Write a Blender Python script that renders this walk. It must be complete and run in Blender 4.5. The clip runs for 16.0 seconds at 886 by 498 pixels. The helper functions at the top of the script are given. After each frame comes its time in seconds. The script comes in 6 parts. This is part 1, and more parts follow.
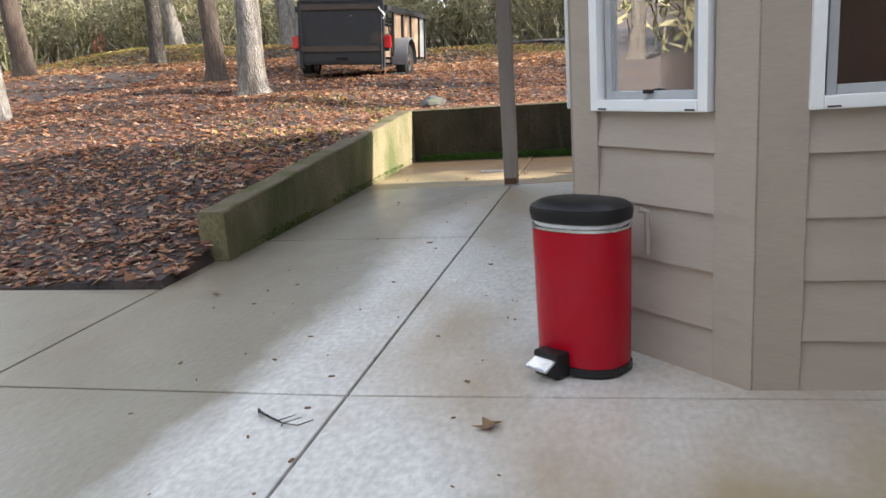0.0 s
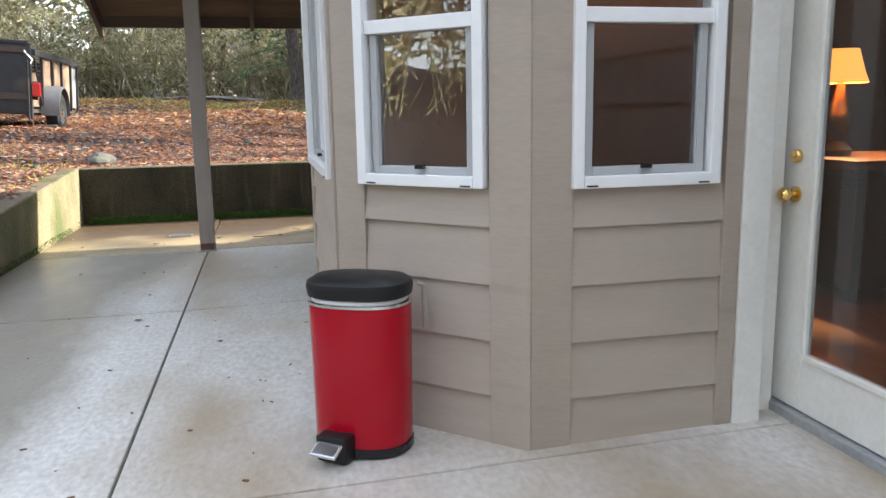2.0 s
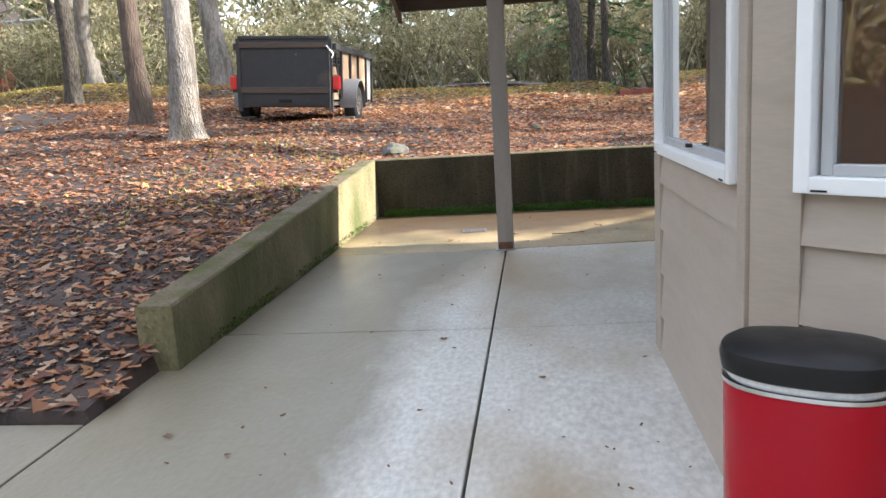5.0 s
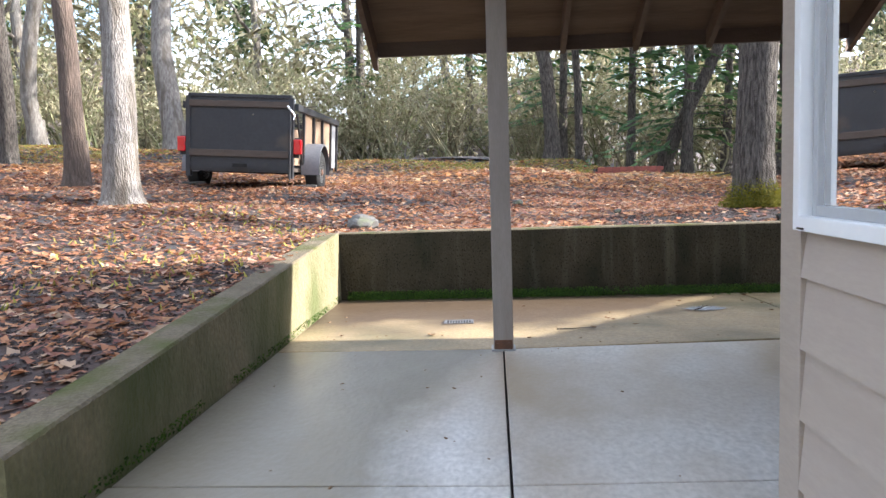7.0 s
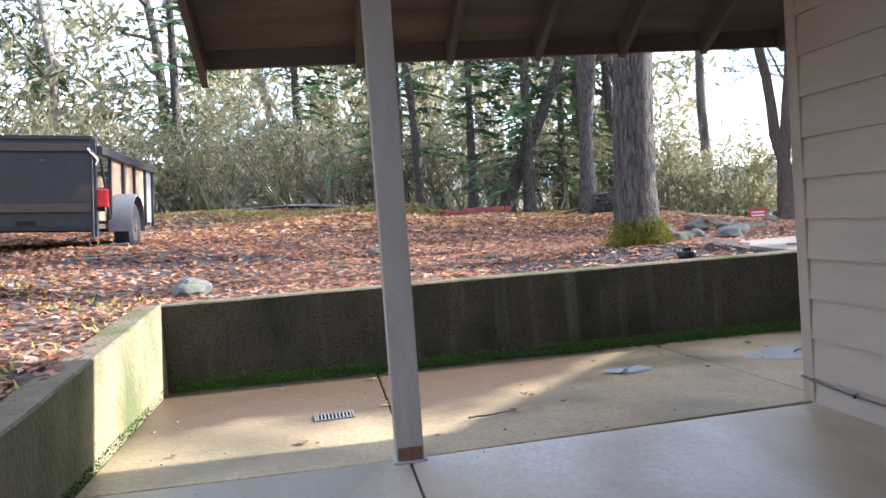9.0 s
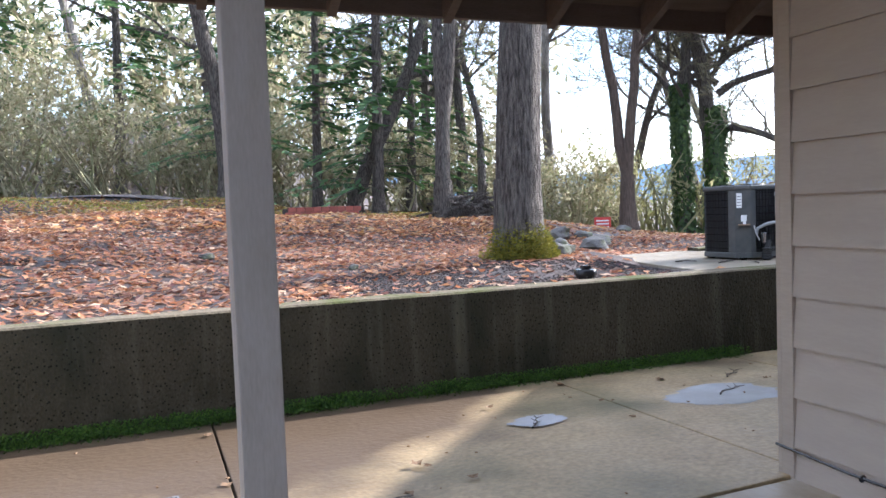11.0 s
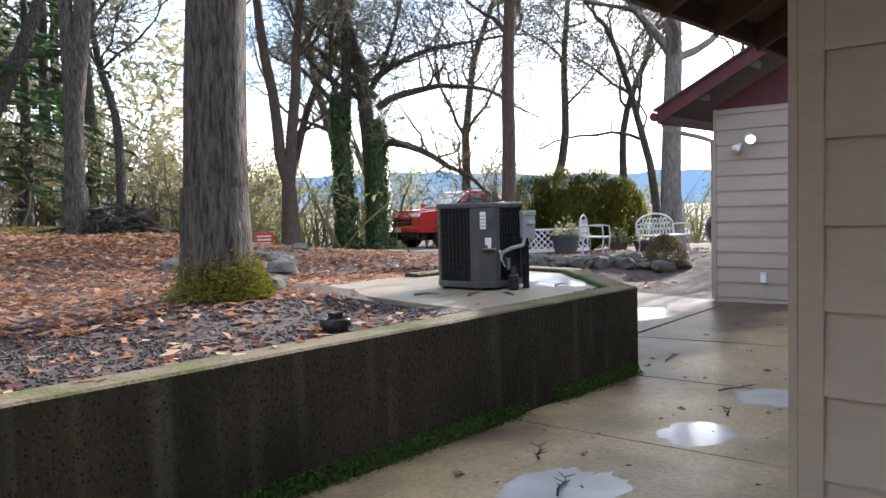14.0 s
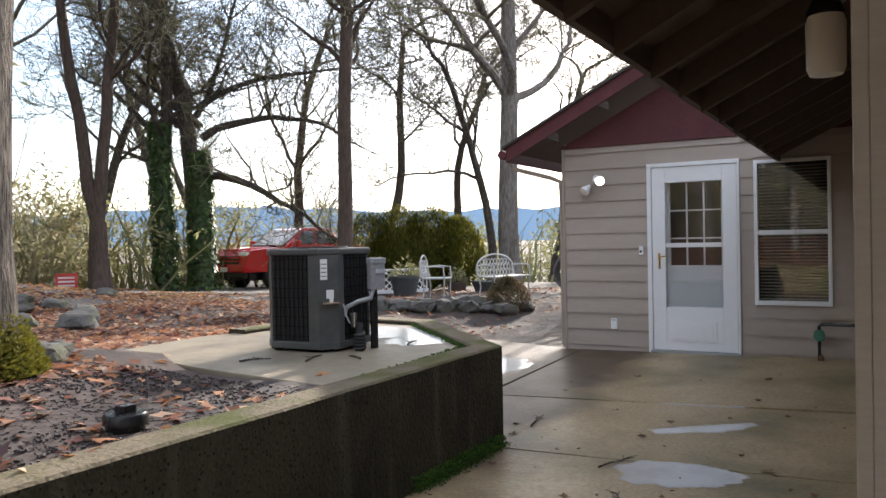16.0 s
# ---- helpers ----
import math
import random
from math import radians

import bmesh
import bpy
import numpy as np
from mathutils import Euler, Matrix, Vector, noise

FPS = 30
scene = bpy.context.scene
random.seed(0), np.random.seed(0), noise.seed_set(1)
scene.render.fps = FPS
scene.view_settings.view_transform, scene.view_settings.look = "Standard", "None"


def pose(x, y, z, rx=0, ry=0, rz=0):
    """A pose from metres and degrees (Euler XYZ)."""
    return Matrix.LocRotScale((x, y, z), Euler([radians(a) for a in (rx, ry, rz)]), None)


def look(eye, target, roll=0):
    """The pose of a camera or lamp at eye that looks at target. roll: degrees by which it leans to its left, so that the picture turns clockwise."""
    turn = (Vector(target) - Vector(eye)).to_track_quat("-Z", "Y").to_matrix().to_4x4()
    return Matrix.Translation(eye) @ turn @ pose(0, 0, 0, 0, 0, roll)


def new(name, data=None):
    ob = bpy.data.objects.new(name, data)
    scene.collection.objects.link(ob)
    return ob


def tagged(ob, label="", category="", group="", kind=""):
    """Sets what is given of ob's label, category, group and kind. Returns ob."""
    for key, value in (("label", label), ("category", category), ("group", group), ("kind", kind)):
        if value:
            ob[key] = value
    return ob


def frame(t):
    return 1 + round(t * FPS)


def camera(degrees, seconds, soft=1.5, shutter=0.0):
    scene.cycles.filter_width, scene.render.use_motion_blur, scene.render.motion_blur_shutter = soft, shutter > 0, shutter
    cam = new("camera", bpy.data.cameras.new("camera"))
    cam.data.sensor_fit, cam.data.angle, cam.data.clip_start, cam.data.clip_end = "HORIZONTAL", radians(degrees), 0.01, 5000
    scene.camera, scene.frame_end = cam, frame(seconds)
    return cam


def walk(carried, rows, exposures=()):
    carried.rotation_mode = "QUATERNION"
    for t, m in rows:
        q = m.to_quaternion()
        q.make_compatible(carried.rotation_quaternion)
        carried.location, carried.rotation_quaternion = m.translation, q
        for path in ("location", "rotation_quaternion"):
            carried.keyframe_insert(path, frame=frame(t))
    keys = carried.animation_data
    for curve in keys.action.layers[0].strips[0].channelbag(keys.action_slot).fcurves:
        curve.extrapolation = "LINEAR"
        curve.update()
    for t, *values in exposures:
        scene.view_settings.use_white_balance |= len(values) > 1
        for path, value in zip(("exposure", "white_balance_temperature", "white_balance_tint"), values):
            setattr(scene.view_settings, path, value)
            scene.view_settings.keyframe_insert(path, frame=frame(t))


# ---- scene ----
cam = camera(59.8, 16.0)
PATH = [
    (0, (1.013, -7.659, 1.193), (0.575, -5.762, 0.735), -4.0),
    (0.5, (0.837, -7.578, 1.188), (0.682, -5.636, 0.731), -3.6),
    (1, (0.722, -7.491, 1.204), (0.682, -5.544, 0.747), -2.3),
    (1.5, (0.619, -7.497, 1.237), (0.758, -5.546, 0.822), -1.7),
    (2, (0.576, -7.529, 1.26), (1.012, -5.609, 0.908), -1.0),
    (2.5, (0.586, -7.537, 1.261), (1.263, -5.68, 0.951), -0.7),
    (3, (0.541, -7.515, 1.25), (1.071, -5.619, 0.898), -1.6),
    (3.5, (0.515, -7.336, 1.213), (0.598, -5.386, 0.777), -2.0),
    (4, (0.513, -7.083, 1.228), (0.344, -5.143, 0.773), -1.6),
    (4.5, (0.413, -6.845, 1.216), (0.157, -4.91, 0.779), -2.6),
    (5, (0.276, -6.553, 1.261), (0.03, -4.603, 0.892), -3.5),
    (5.2, (0.24, -6.446, 1.258), (0.008, -4.488, 0.919), -3.5),
    (7.3, (-0.094, -4.960, 1.150), (-0.182, -2.968, 0.997), -1.0),
    (7.5, (-0.131, -4.806, 1.148), (-0.167, -2.811, 1.013), -0.8),
    (8, (-0.228, -4.439, 1.165), (-0.123, -2.444, 1.058), -1.8),
    (8.2, (-0.262, -4.305, 1.164), (-0.104, -2.313, 1.069), -2.5),
    (10.3, (-0.368, -2.969, 1.254), (0.113, -1.029, 1.182), -2.4),
    (10.5, (-0.349, -2.871, 1.27), (0.174, -0.942, 1.194), -1.8),
    (11, (-0.309, -2.475, 1.241), (0.409, -0.611, 1.133), -2.1),
    (11.5, (-0.274, -2.135, 1.254), (0.571, -0.326, 1.147), -2.0),
    (12, (-0.242, -1.797, 1.272), (0.664, -0.016, 1.183), -1.5),
    (12.5, (-0.226, -1.473, 1.279), (0.797, 0.242, 1.186), -1.4),
    (13, (-0.117, -1.202, 1.291), (1.066, 0.406, 1.182), -1.7),
    (13.5, (0.038, -0.904, 1.305), (1.379, 0.576, 1.195), -1.7),
    (14, (0.154, -0.6, 1.307), (1.629, 0.747, 1.202), -1.4),
    (14.5, (0.34, -0.356, 1.308), (1.915, 0.874, 1.223), -1.1),
    (15, (0.544, -0.182, 1.336), (2.19, 0.954, 1.276), -1.0),
    (15.5, (0.695, -0.034, 1.354), (2.392, 1.023, 1.318), -1.0),
    (16, (0.823, 0.028, 1.382), (2.556, 1.025, 1.361), -1.1),
]
walk(cam, [(t, look(eye, target, roll)) for t, eye, target, roll in PATH],
     exposures=[(0, 1.78, 6500, 10), (1.5, 1.92, 6450, 10), (2.5, 2.12, 6350, 10), (3.5, 2.05, 6450, 10), (5, 2.08, 6400, 10), (7.5, 2.25, 5900, 13), (10.8, 2.25, 5600, 15), (13, 2.05, 5900, 14), (15, 1.6, 6250, 13), (16, 1.55, 6500, 13)])

# ---- world and sun ----
SUN_AZ, SUN_EL = 82.8, 22.6
world = bpy.data.worlds.new("world")
scene.world = world
world.use_nodes = True
wn, wl = world.node_tree.nodes, world.node_tree.links
wn.clear()
w_out = wn.new("ShaderNodeOutputWorld")
w_bg = wn.new("ShaderNodeBackground")
w_sky = wn.new("ShaderNodeTexSky")
w_sky.sky_type = "NISHITA"
w_sky.sun_disc = False
w_sky.sun_elevation = radians(SUN_EL)
w_sky.sun_rotation = radians(SUN_AZ)
w_sky.air_density = 1.0
w_sky.dust_density = 1.0
# broken cloud over the clear sky
w_tc = wn.new("ShaderNodeTexCoord")
w_map = wn.new("ShaderNodeMapping")
w_map.inputs["Scale"].default_value = (1.0, 1.0, 2.6)
w_no = wn.new("ShaderNodeTexNoise")
w_no.inputs["Scale"].default_value = 2.6
w_no.inputs["Detail"].default_value = 6.0
w_ra = wn.new("ShaderNodeValToRGB")
w_ra.color_ramp.elements[0].position, w_ra.color_ramp.elements[1].position = 0.38, 0.64
w_mix = wn.new("ShaderNodeMix")
w_mix.data_type = "RGBA"
w_mix.inputs[7].default_value = (7.0, 7.3, 7.8, 1)
wl.new(w_tc.outputs["Generated"], w_map.inputs[0])
wl.new(w_map.outputs[0], w_no.inputs["Vector"])
wl.new(w_no.outputs["Fac"], w_ra.inputs[0])
wl.new(w_ra.outputs["Color"], w_mix.inputs[0])
wl.new(w_sky.outputs[0], w_mix.inputs[6])
wl.new(w_mix.outputs[2], w_bg.inputs[0])
w_bg.inputs["Strength"].default_value = 0.125
wl.new(w_bg.outputs[0], w_out.inputs[0])
sun = new("sun", bpy.data.lights.new("sun", "SUN"))
sun.data.energy = 5.0
sun.data.angle = radians(0.6)
sun.data.color = (1.0, 0.93, 0.82)
sun_dir = Vector((math.sin(radians(SUN_AZ)) * math.cos(radians(SUN_EL)), math.cos(radians(SUN_AZ)) * math.cos(radians(SUN_EL)), math.sin(radians(SUN_EL))))
sun.matrix_world = look(tuple(sun_dir * 50), (0, 0, 0))
rng = random.Random(7)


# ---- materials ----
def mat(name, c1, c2=None, scale=6.0, rough=0.7, bump=0.15, metal=0.0, spec=0.5, stain=None, stain_scale=0.8, stain_at=(0.5, 0.7), stretch=(1, 1, 1), vary=0.0, island=None, trans=0.0, fine=8.0, deep=0.02, grain=0.35, streak=None, drip=None, foot_dark=None):
    """A surface of two blended tones, a fine grain, larger stains and relief."""
    m = bpy.data.materials.new(name)
    m.use_nodes = True
    n, l = m.node_tree.nodes, m.node_tree.links
    b = n["Principled BSDF"]
    b.inputs["Roughness"].default_value = rough
    b.inputs["Metallic"].default_value = metal
    b.inputs["Specular IOR Level"].default_value = spec
    tc = n.new("ShaderNodeTexCoord")
    mp = n.new("ShaderNodeMapping")
    mp.inputs["Scale"].default_value = stretch
    l.new(tc.outputs["Object"], mp.inputs[0])

    def noise_node(sc, detail=5.0):
        t = n.new("ShaderNodeTexNoise")
        t.inputs["Scale"].default_value = sc
        t.inputs["Detail"].default_value = detail
        l.new(mp.outputs[0], t.inputs["Vector"])
        return t.outputs["Fac"]

    def ramp(fac, lo, hi):
        r = n.new("ShaderNodeMapRange")
        r.inputs[1].default_value, r.inputs[2].default_value = lo, hi
        l.new(fac, r.inputs[0])
        return r.outputs[0]

    def mix(fac, a, c, mode="MIX"):
        x = n.new("ShaderNodeMix")
        x.data_type, x.blend_type = "RGBA", mode
        if isinstance(fac, float):
            x.inputs[0].default_value = fac
        else:
            l.new(fac, x.inputs[0])
        for k, v in ((6, a), (7, c)):
            if isinstance(v, tuple):
                x.inputs[k].default_value = (*v, 1)
            else:
                l.new(v, x.inputs[k])
        return x.outputs[2]

    c2 = c2 or tuple(v * 0.78 for v in c1)
    if island:
        g = n.new("ShaderNodeNewGeometry")
        r = n.new("ShaderNodeValToRGB")
        e = r.color_ramp.elements
        while len(e) < len(island):
            e.new(0.5)
        for k, c in enumerate(island):
            e[k].position = k / max(1, len(island) - 1)
            e[k].color = (*c, 1)
        l.new(g.outputs["Random Per Island"], r.inputs[0])
        col = mix(ramp(noise_node(scale), 0.3, 0.7), r.outputs[0], mix(1.0, r.outputs[0], (0.75, 0.75, 0.75), "MULTIPLY"))
    else:
        col = mix(ramp(noise_node(scale), 0.35, 0.65), c1, c2)
        grit = ramp(noise_node(scale * fine, 3.0), 0.3, 0.7)
        col = mix(grain, col, mix(grit, tuple(v * 0.6 for v in c1), tuple(min(1, v * 1.3) for v in c1)))
    if stain:
        col = mix(ramp(noise_node(stain_scale, 6.0), *stain_at), col, stain)
    if streak:
        sm = n.new("ShaderNodeMapping")
        sm.inputs["Scale"].default_value = (7.0, 7.0, 0.55)
        l.new(tc.outputs["Object"], sm.inputs[0])
        st = n.new("ShaderNodeTexNoise")
        st.inputs["Scale"].default_value = 1.0
        st.inputs["Detail"].default_value = 7.0
        l.new(sm.outputs[0], st.inputs["Vector"])
        col = mix(ramp(st.outputs["Fac"], 0.54, 0.80), col, streak)
        pv = n.new("ShaderNodeTexVoronoi")
        pv.inputs["Scale"].default_value = 38.0
        l.new(tc.outputs["Object"], pv.inputs["Vector"])
        col = mix(ramp(pv.outputs["Distance"], 0.30, 0.12), col, tuple(v * 0.3 for v in c2))
    if drip:
        # dirt and damp on the strip that the eaves leave open to the rain
        xyz = n.new("ShaderNodeSeparateXYZ")
        l.new(tc.outputs["Object"], xyz.inputs[0])

        def calc(op, a, c):
            x = n.new("ShaderNodeMath")
            x.operation = op
            for k, v in ((0, a), (1, c)):
                if isinstance(v, float):
                    x.inputs[k].default_value = v
                else:
                    l.new(v, x.inputs[k])
            return x.outputs[0]
        u = calc("SUBTRACT", xyz.outputs[0], calc("MULTIPLY", calc("MAXIMUM", calc("ADD", xyz.outputs[1], 1.6), 0.0), 0.28))
        u = calc("ADD", u, calc("MULTIPLY", calc("SUBTRACT", noise_node(1.1, 3.0), 0.5), 0.5))
        u = calc("ADD", u, calc("MULTIPLY", calc("SUBTRACT", noise_node(9.0, 4.0), 0.5), 0.22))
        col = mix(calc("MULTIPLY", ramp(u, -0.34, -0.62), 0.85), col, drip)
    if foot_dark:
        # darkening painted toward the wall foot on the slabs' sunlit west end, uneven edge
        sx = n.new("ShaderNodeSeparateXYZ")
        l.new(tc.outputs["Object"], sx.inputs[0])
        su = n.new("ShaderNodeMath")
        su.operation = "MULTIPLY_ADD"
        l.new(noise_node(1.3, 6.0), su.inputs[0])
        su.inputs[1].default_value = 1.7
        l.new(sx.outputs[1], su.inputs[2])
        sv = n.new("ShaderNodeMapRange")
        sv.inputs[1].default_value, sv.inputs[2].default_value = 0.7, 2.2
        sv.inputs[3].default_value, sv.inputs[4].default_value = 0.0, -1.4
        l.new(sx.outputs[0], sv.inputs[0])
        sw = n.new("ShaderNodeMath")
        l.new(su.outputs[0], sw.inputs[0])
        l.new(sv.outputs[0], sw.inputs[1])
        col = mix(ramp(sw.outputs[0], 1.42, 1.95), col, foot_dark)
    if vary:
        oi = n.new("ShaderNodeObjectInfo")
        r = n.new("ShaderNodeMapRange")
        r.inputs[3].default_value, r.inputs[4].default_value = 1 - vary, 1 + vary
        l.new(oi.outputs["Random"], r.inputs[0])
        col = mix(1.0, col, r.outputs[0], "MULTIPLY")
    l.new(col, b.inputs["Base Color"])
    if bump:
        bp = n.new("ShaderNodeBump")
        bp.inputs["Strength"].default_value = bump
        bp.inputs["Distance"].default_value = deep
        l.new(noise_node(scale * fine * 0.7, 6.0), bp.inputs["Height"])
        l.new(bp.outputs[0], b.inputs["Normal"])
    rr = n.new("ShaderNodeMapRange")
    rr.inputs[3].default_value, rr.inputs[4].default_value = max(0, rough - 0.12), min(1, rough + 0.12)
    l.new(noise_node(scale * 1.7), rr.inputs[0])
    l.new(rr.outputs[0], b.inputs["Roughness"])
    if trans:
        b.inputs["Transmission Weight"].default_value = trans
    if island:
        # thin leaves and needles let light through
        tl = n.new("ShaderNodeBsdfTranslucent")
        ms = n.new("ShaderNodeMixShader")
        ms.inputs[0].default_value = 0.35
        l.new(col, tl.inputs[0])
        l.new(b.outputs[0], ms.inputs[1])
        l.new(tl.outputs[0], ms.inputs[2])
        l.new(ms.outputs[0], n["Material Output"].inputs[0])
    return m


def plain(name, c, rough=0.4, metal=0.0, emit=0.0, trans=0.0, coat=0.0, ior=1.45):
    m = bpy.data.materials.new(name)
    m.use_nodes = True
    b = m.node_tree.nodes["Principled BSDF"]
    b.inputs["Base Color"].default_value = (*c, 1)
    b.inputs["Roughness"].default_value = rough
    b.inputs["Metallic"].default_value = metal
    b.inputs["IOR"].default_value = ior
    b.inputs["Coat Weight"].default_value = coat
    b.inputs["Transmission Weight"].default_value = trans
    if emit:
        b.inputs["Emission Color"].default_value = (*c, 1)
        b.inputs["Emission Strength"].default_value = emit
    return m


M_slab = mat("concrete slab", (0.56, 0.54, 0.51), (0.44, 0.42, 0.38), 2.6, 0.36, 0.14, stain=(0.31, 0.24, 0.155), stain_scale=0.8, stain_at=(0.44, 0.66), stretch=(1.0, 0.55, 1.0), vary=0.05, spec=0.6, fine=16.0, grain=0.5, drip=(0.14, 0.115, 0.072))
M_slab_out = mat("weathered concrete slab", (0.36, 0.27, 0.155), (0.22, 0.16, 0.088), 1.6, 0.46, 0.25, stain=(0.11, 0.098, 0.05), stain_scale=1.0, stain_at=(0.47, 0.70), vary=0.08, spec=0.4, fine=24.0, grain=0.6, foot_dark=(0.078, 0.053, 0.032))
# far darker than the west wall's concrete and the wall tops
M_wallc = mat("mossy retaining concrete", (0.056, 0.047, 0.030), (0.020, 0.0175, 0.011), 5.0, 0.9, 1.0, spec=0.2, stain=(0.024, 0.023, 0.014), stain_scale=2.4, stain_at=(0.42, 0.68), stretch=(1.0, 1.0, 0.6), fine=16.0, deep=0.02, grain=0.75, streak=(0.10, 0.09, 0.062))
M_wallc1 = mat("lichened retaining concrete", (0.19, 0.16, 0.088), (0.11, 0.094, 0.048), 6.0, 0.85, 0.8, fine=9.0, deep=0.03, grain=0.55, stain=(0.07, 0.08, 0.022), stain_scale=1.5, stain_at=(0.42, 0.68), stretch=(1.0, 1.0, 0.6))
M_cap = mat("weathered concrete wall top", (0.15, 0.122, 0.082), (0.075, 0.06, 0.04), 7.0, 0.9, 0.6, spec=0.2, stain=(0.07, 0.075, 0.022), stain_scale=2.6, stain_at=(0.45, 0.65), fine=9.0, grain=0.6)
M_pad = mat("concrete equipment pad", (0.28, 0.235, 0.17), (0.19, 0.155, 0.11), 2.5, 0.55, 0.12, spec=0.3, stain=(0.148, 0.129, 0.094), stain_scale=1.3, stain_at=(0.45, 0.7))
M_moss = mat("green moss", (0.07, 0.13, 0.015), rough=0.95, bump=0.0, island=[(0.014, 0.035, 0.005), (0.045, 0.11, 0.010), (0.10, 0.18, 0.018)])
M_mossy = mat("yellow moss", (0.2, 0.2, 0.02), rough=0.95, bump=0.0, island=[(0.10, 0.11, 0.012), (0.22, 0.20, 0.02), (0.30, 0.26, 0.03)])
M_siding = mat("taupe painted siding", (0.385, 0.325, 0.275), (0.365, 0.305, 0.26), 3.0, 0.6, 0.03, grain=0.09, stretch=(0.9, 0.9, 5.0), vary=0.03, stain=(0.34, 0.28, 0.23), stain_scale=1.2, stain_at=(0.55, 0.8))
M_trim = mat("taupe painted trim", (0.36, 0.30, 0.25), (0.345, 0.29, 0.243), 3.0, 0.55, 0.03, grain=0.14, stretch=(0.9, 0.9, 5.0), stain=(0.30, 0.25, 0.20), stain_scale=3.0, stain_at=(0.6, 0.8))
M_post = mat("grey-brown painted post", (0.30, 0.26, 0.235), (0.26, 0.225, 0.20), 5.0, 0.6, 0.08, grain=0.2, stretch=(3, 3, 0.6), stain=(0.20, 0.16, 0.13), stain_scale=3.0, stain_at=(0.6, 0.8))
M_white = mat("white vinyl", (0.78, 0.79, 0.80), (0.765, 0.775, 0.785), 4.0, 0.35, 0.01, grain=0.04)
M_whitep = mat("white painted wood", (0.74, 0.73, 0.69), (0.68, 0.66, 0.61), 5.0, 0.4, 0.03, grain=0.12, stain=(0.55, 0.50, 0.42), stain_scale=4.0, stain_at=(0.66, 0.85))
M_grey = mat("grey window sash", (0.40, 0.41, 0.42), (0.385, 0.395, 0.405), grain=0.05, rough=0.45, bump=0.03)
M_maroon = mat("maroon painted board", (0.095, 0.016, 0.020), (0.075, 0.012, 0.016), 4.0, 0.6, 0.15, stretch=(4, 1, 1))
M_brown = mat("brown painted eave board", (0.11, 0.077, 0.062), (0.085, 0.06, 0.047), 5.0, 0.75, 0.2, stretch=(1, 5, 5))
M_ply = mat("stained plywood soffit", (0.13, 0.088, 0.063), (0.06, 0.039, 0.028), 2.2, 0.75, 0.2, stretch=(0.5, 4, 4))
M_shingle = mat("asphalt shingle", (0.06, 0.055, 0.05), rough=0.95, bump=0.4, scale=12)
M_black = mat("black plastic", (0.012, 0.012, 0.013), (0.014, 0.014, 0.015), 8.0, 0.24, 0.02, grain=0.1, spec=0.35)
M_lid = mat("satin black lid plastic", (0.010, 0.010, 0.011), (0.013, 0.013, 0.014), 8.0, 0.42, 0.04, grain=0.15, spec=0.3)
M_rubber = mat("black rubber", (0.018, 0.018, 0.018), rough=0.8, bump=0.2, scale=14)
M_red = plain("red enamel", (0.36, 0.002, 0.013), 0.24, ior=1.36)
M_chrome = plain("brushed steel", (0.72, 0.72, 0.73), 0.22, 1.0)
M_brass = plain("polished brass", (0.75, 0.50, 0.18), 0.22, 1.0)
M_bag = mat("white plastic bag", (0.75, 0.76, 0.78), rough=0.35, bump=0.3, scale=20)
M_trailer = mat("dark grey painted steel", (0.024, 0.025, 0.029), (0.018, 0.019, 0.022), 3.0, 0.5, 0.12, stain=(0.06, 0.045, 0.035), stain_scale=2.5, stain_at=(0.6, 0.8))
M_plank_d = mat("weathered dark plank", (0.075, 0.055, 0.042), (0.05, 0.038, 0.03), 5.0, 0.8, 0.3, stretch=(1, 6, 8))
M_plywood = mat("pale plywood", (0.30, 0.205, 0.135), (0.23, 0.155, 0.10), 3.0, 0.7, 0.12, stretch=(4, 4, 0.8), vary=0.12)
M_taill = plain("red tail lamp", (0.45, 0.008, 0.012), 0.2, coat=0.5)
M_rust = mat("rusty steel", (0.16, 0.07, 0.035), (0.07, 0.04, 0.03), 14.0, 0.7, 0.2)
M_bark = mat("oak bark", (0.21, 0.183, 0.16), (0.014, 0.011, 0.010), 17.0, 0.95, 1.0, spec=0.2, grain=0.25, stretch=(2.4, 2.4, 0.42), stain=(0.22, 0.215, 0.185), stain_scale=2.2, stain_at=(0.56, 0.8), fine=3.5, deep=0.12)
M_bark_pale = mat("pale lichened bark", (0.31, 0.285, 0.26), (0.10, 0.085, 0.07), 12.0, 0.95, 0.9, spec=0.2, stretch=(2.2, 2.2, 0.45), stain=(0.11, 0.09, 0.07), stain_scale=2.2, stain_at=(0.52, 0.72), fine=3.5, deep=0.07)
M_bark_red = mat("brown bark", (0.14, 0.10, 0.078), (0.045, 0.034, 0.028), 12.0, 0.95, 0.9, stretch=(2.2, 2.2, 0.35), fine=3.0, deep=0.06)
M_twig = mat("lichened twig", (0.16, 0.145, 0.11), rough=0.95, bump=0.0, island=[(0.13, 0.11, 0.085), (0.24, 0.22, 0.15), (0.38, 0.38, 0.24)])
M_fir = mat("fir needles", (0.04, 0.08, 0.03), rough=0.8, bump=0.0, island=[(0.040, 0.088, 0.035), (0.080, 0.160, 0.058), (0.128, 0.224, 0.080)])
M_ivy = mat("ivy leaves", (0.05, 0.1, 0.02), rough=0.5, bump=0.0, island=[(0.022, 0.055, 0.012), (0.05, 0.10, 0.02), (0.10, 0.16, 0.04)])
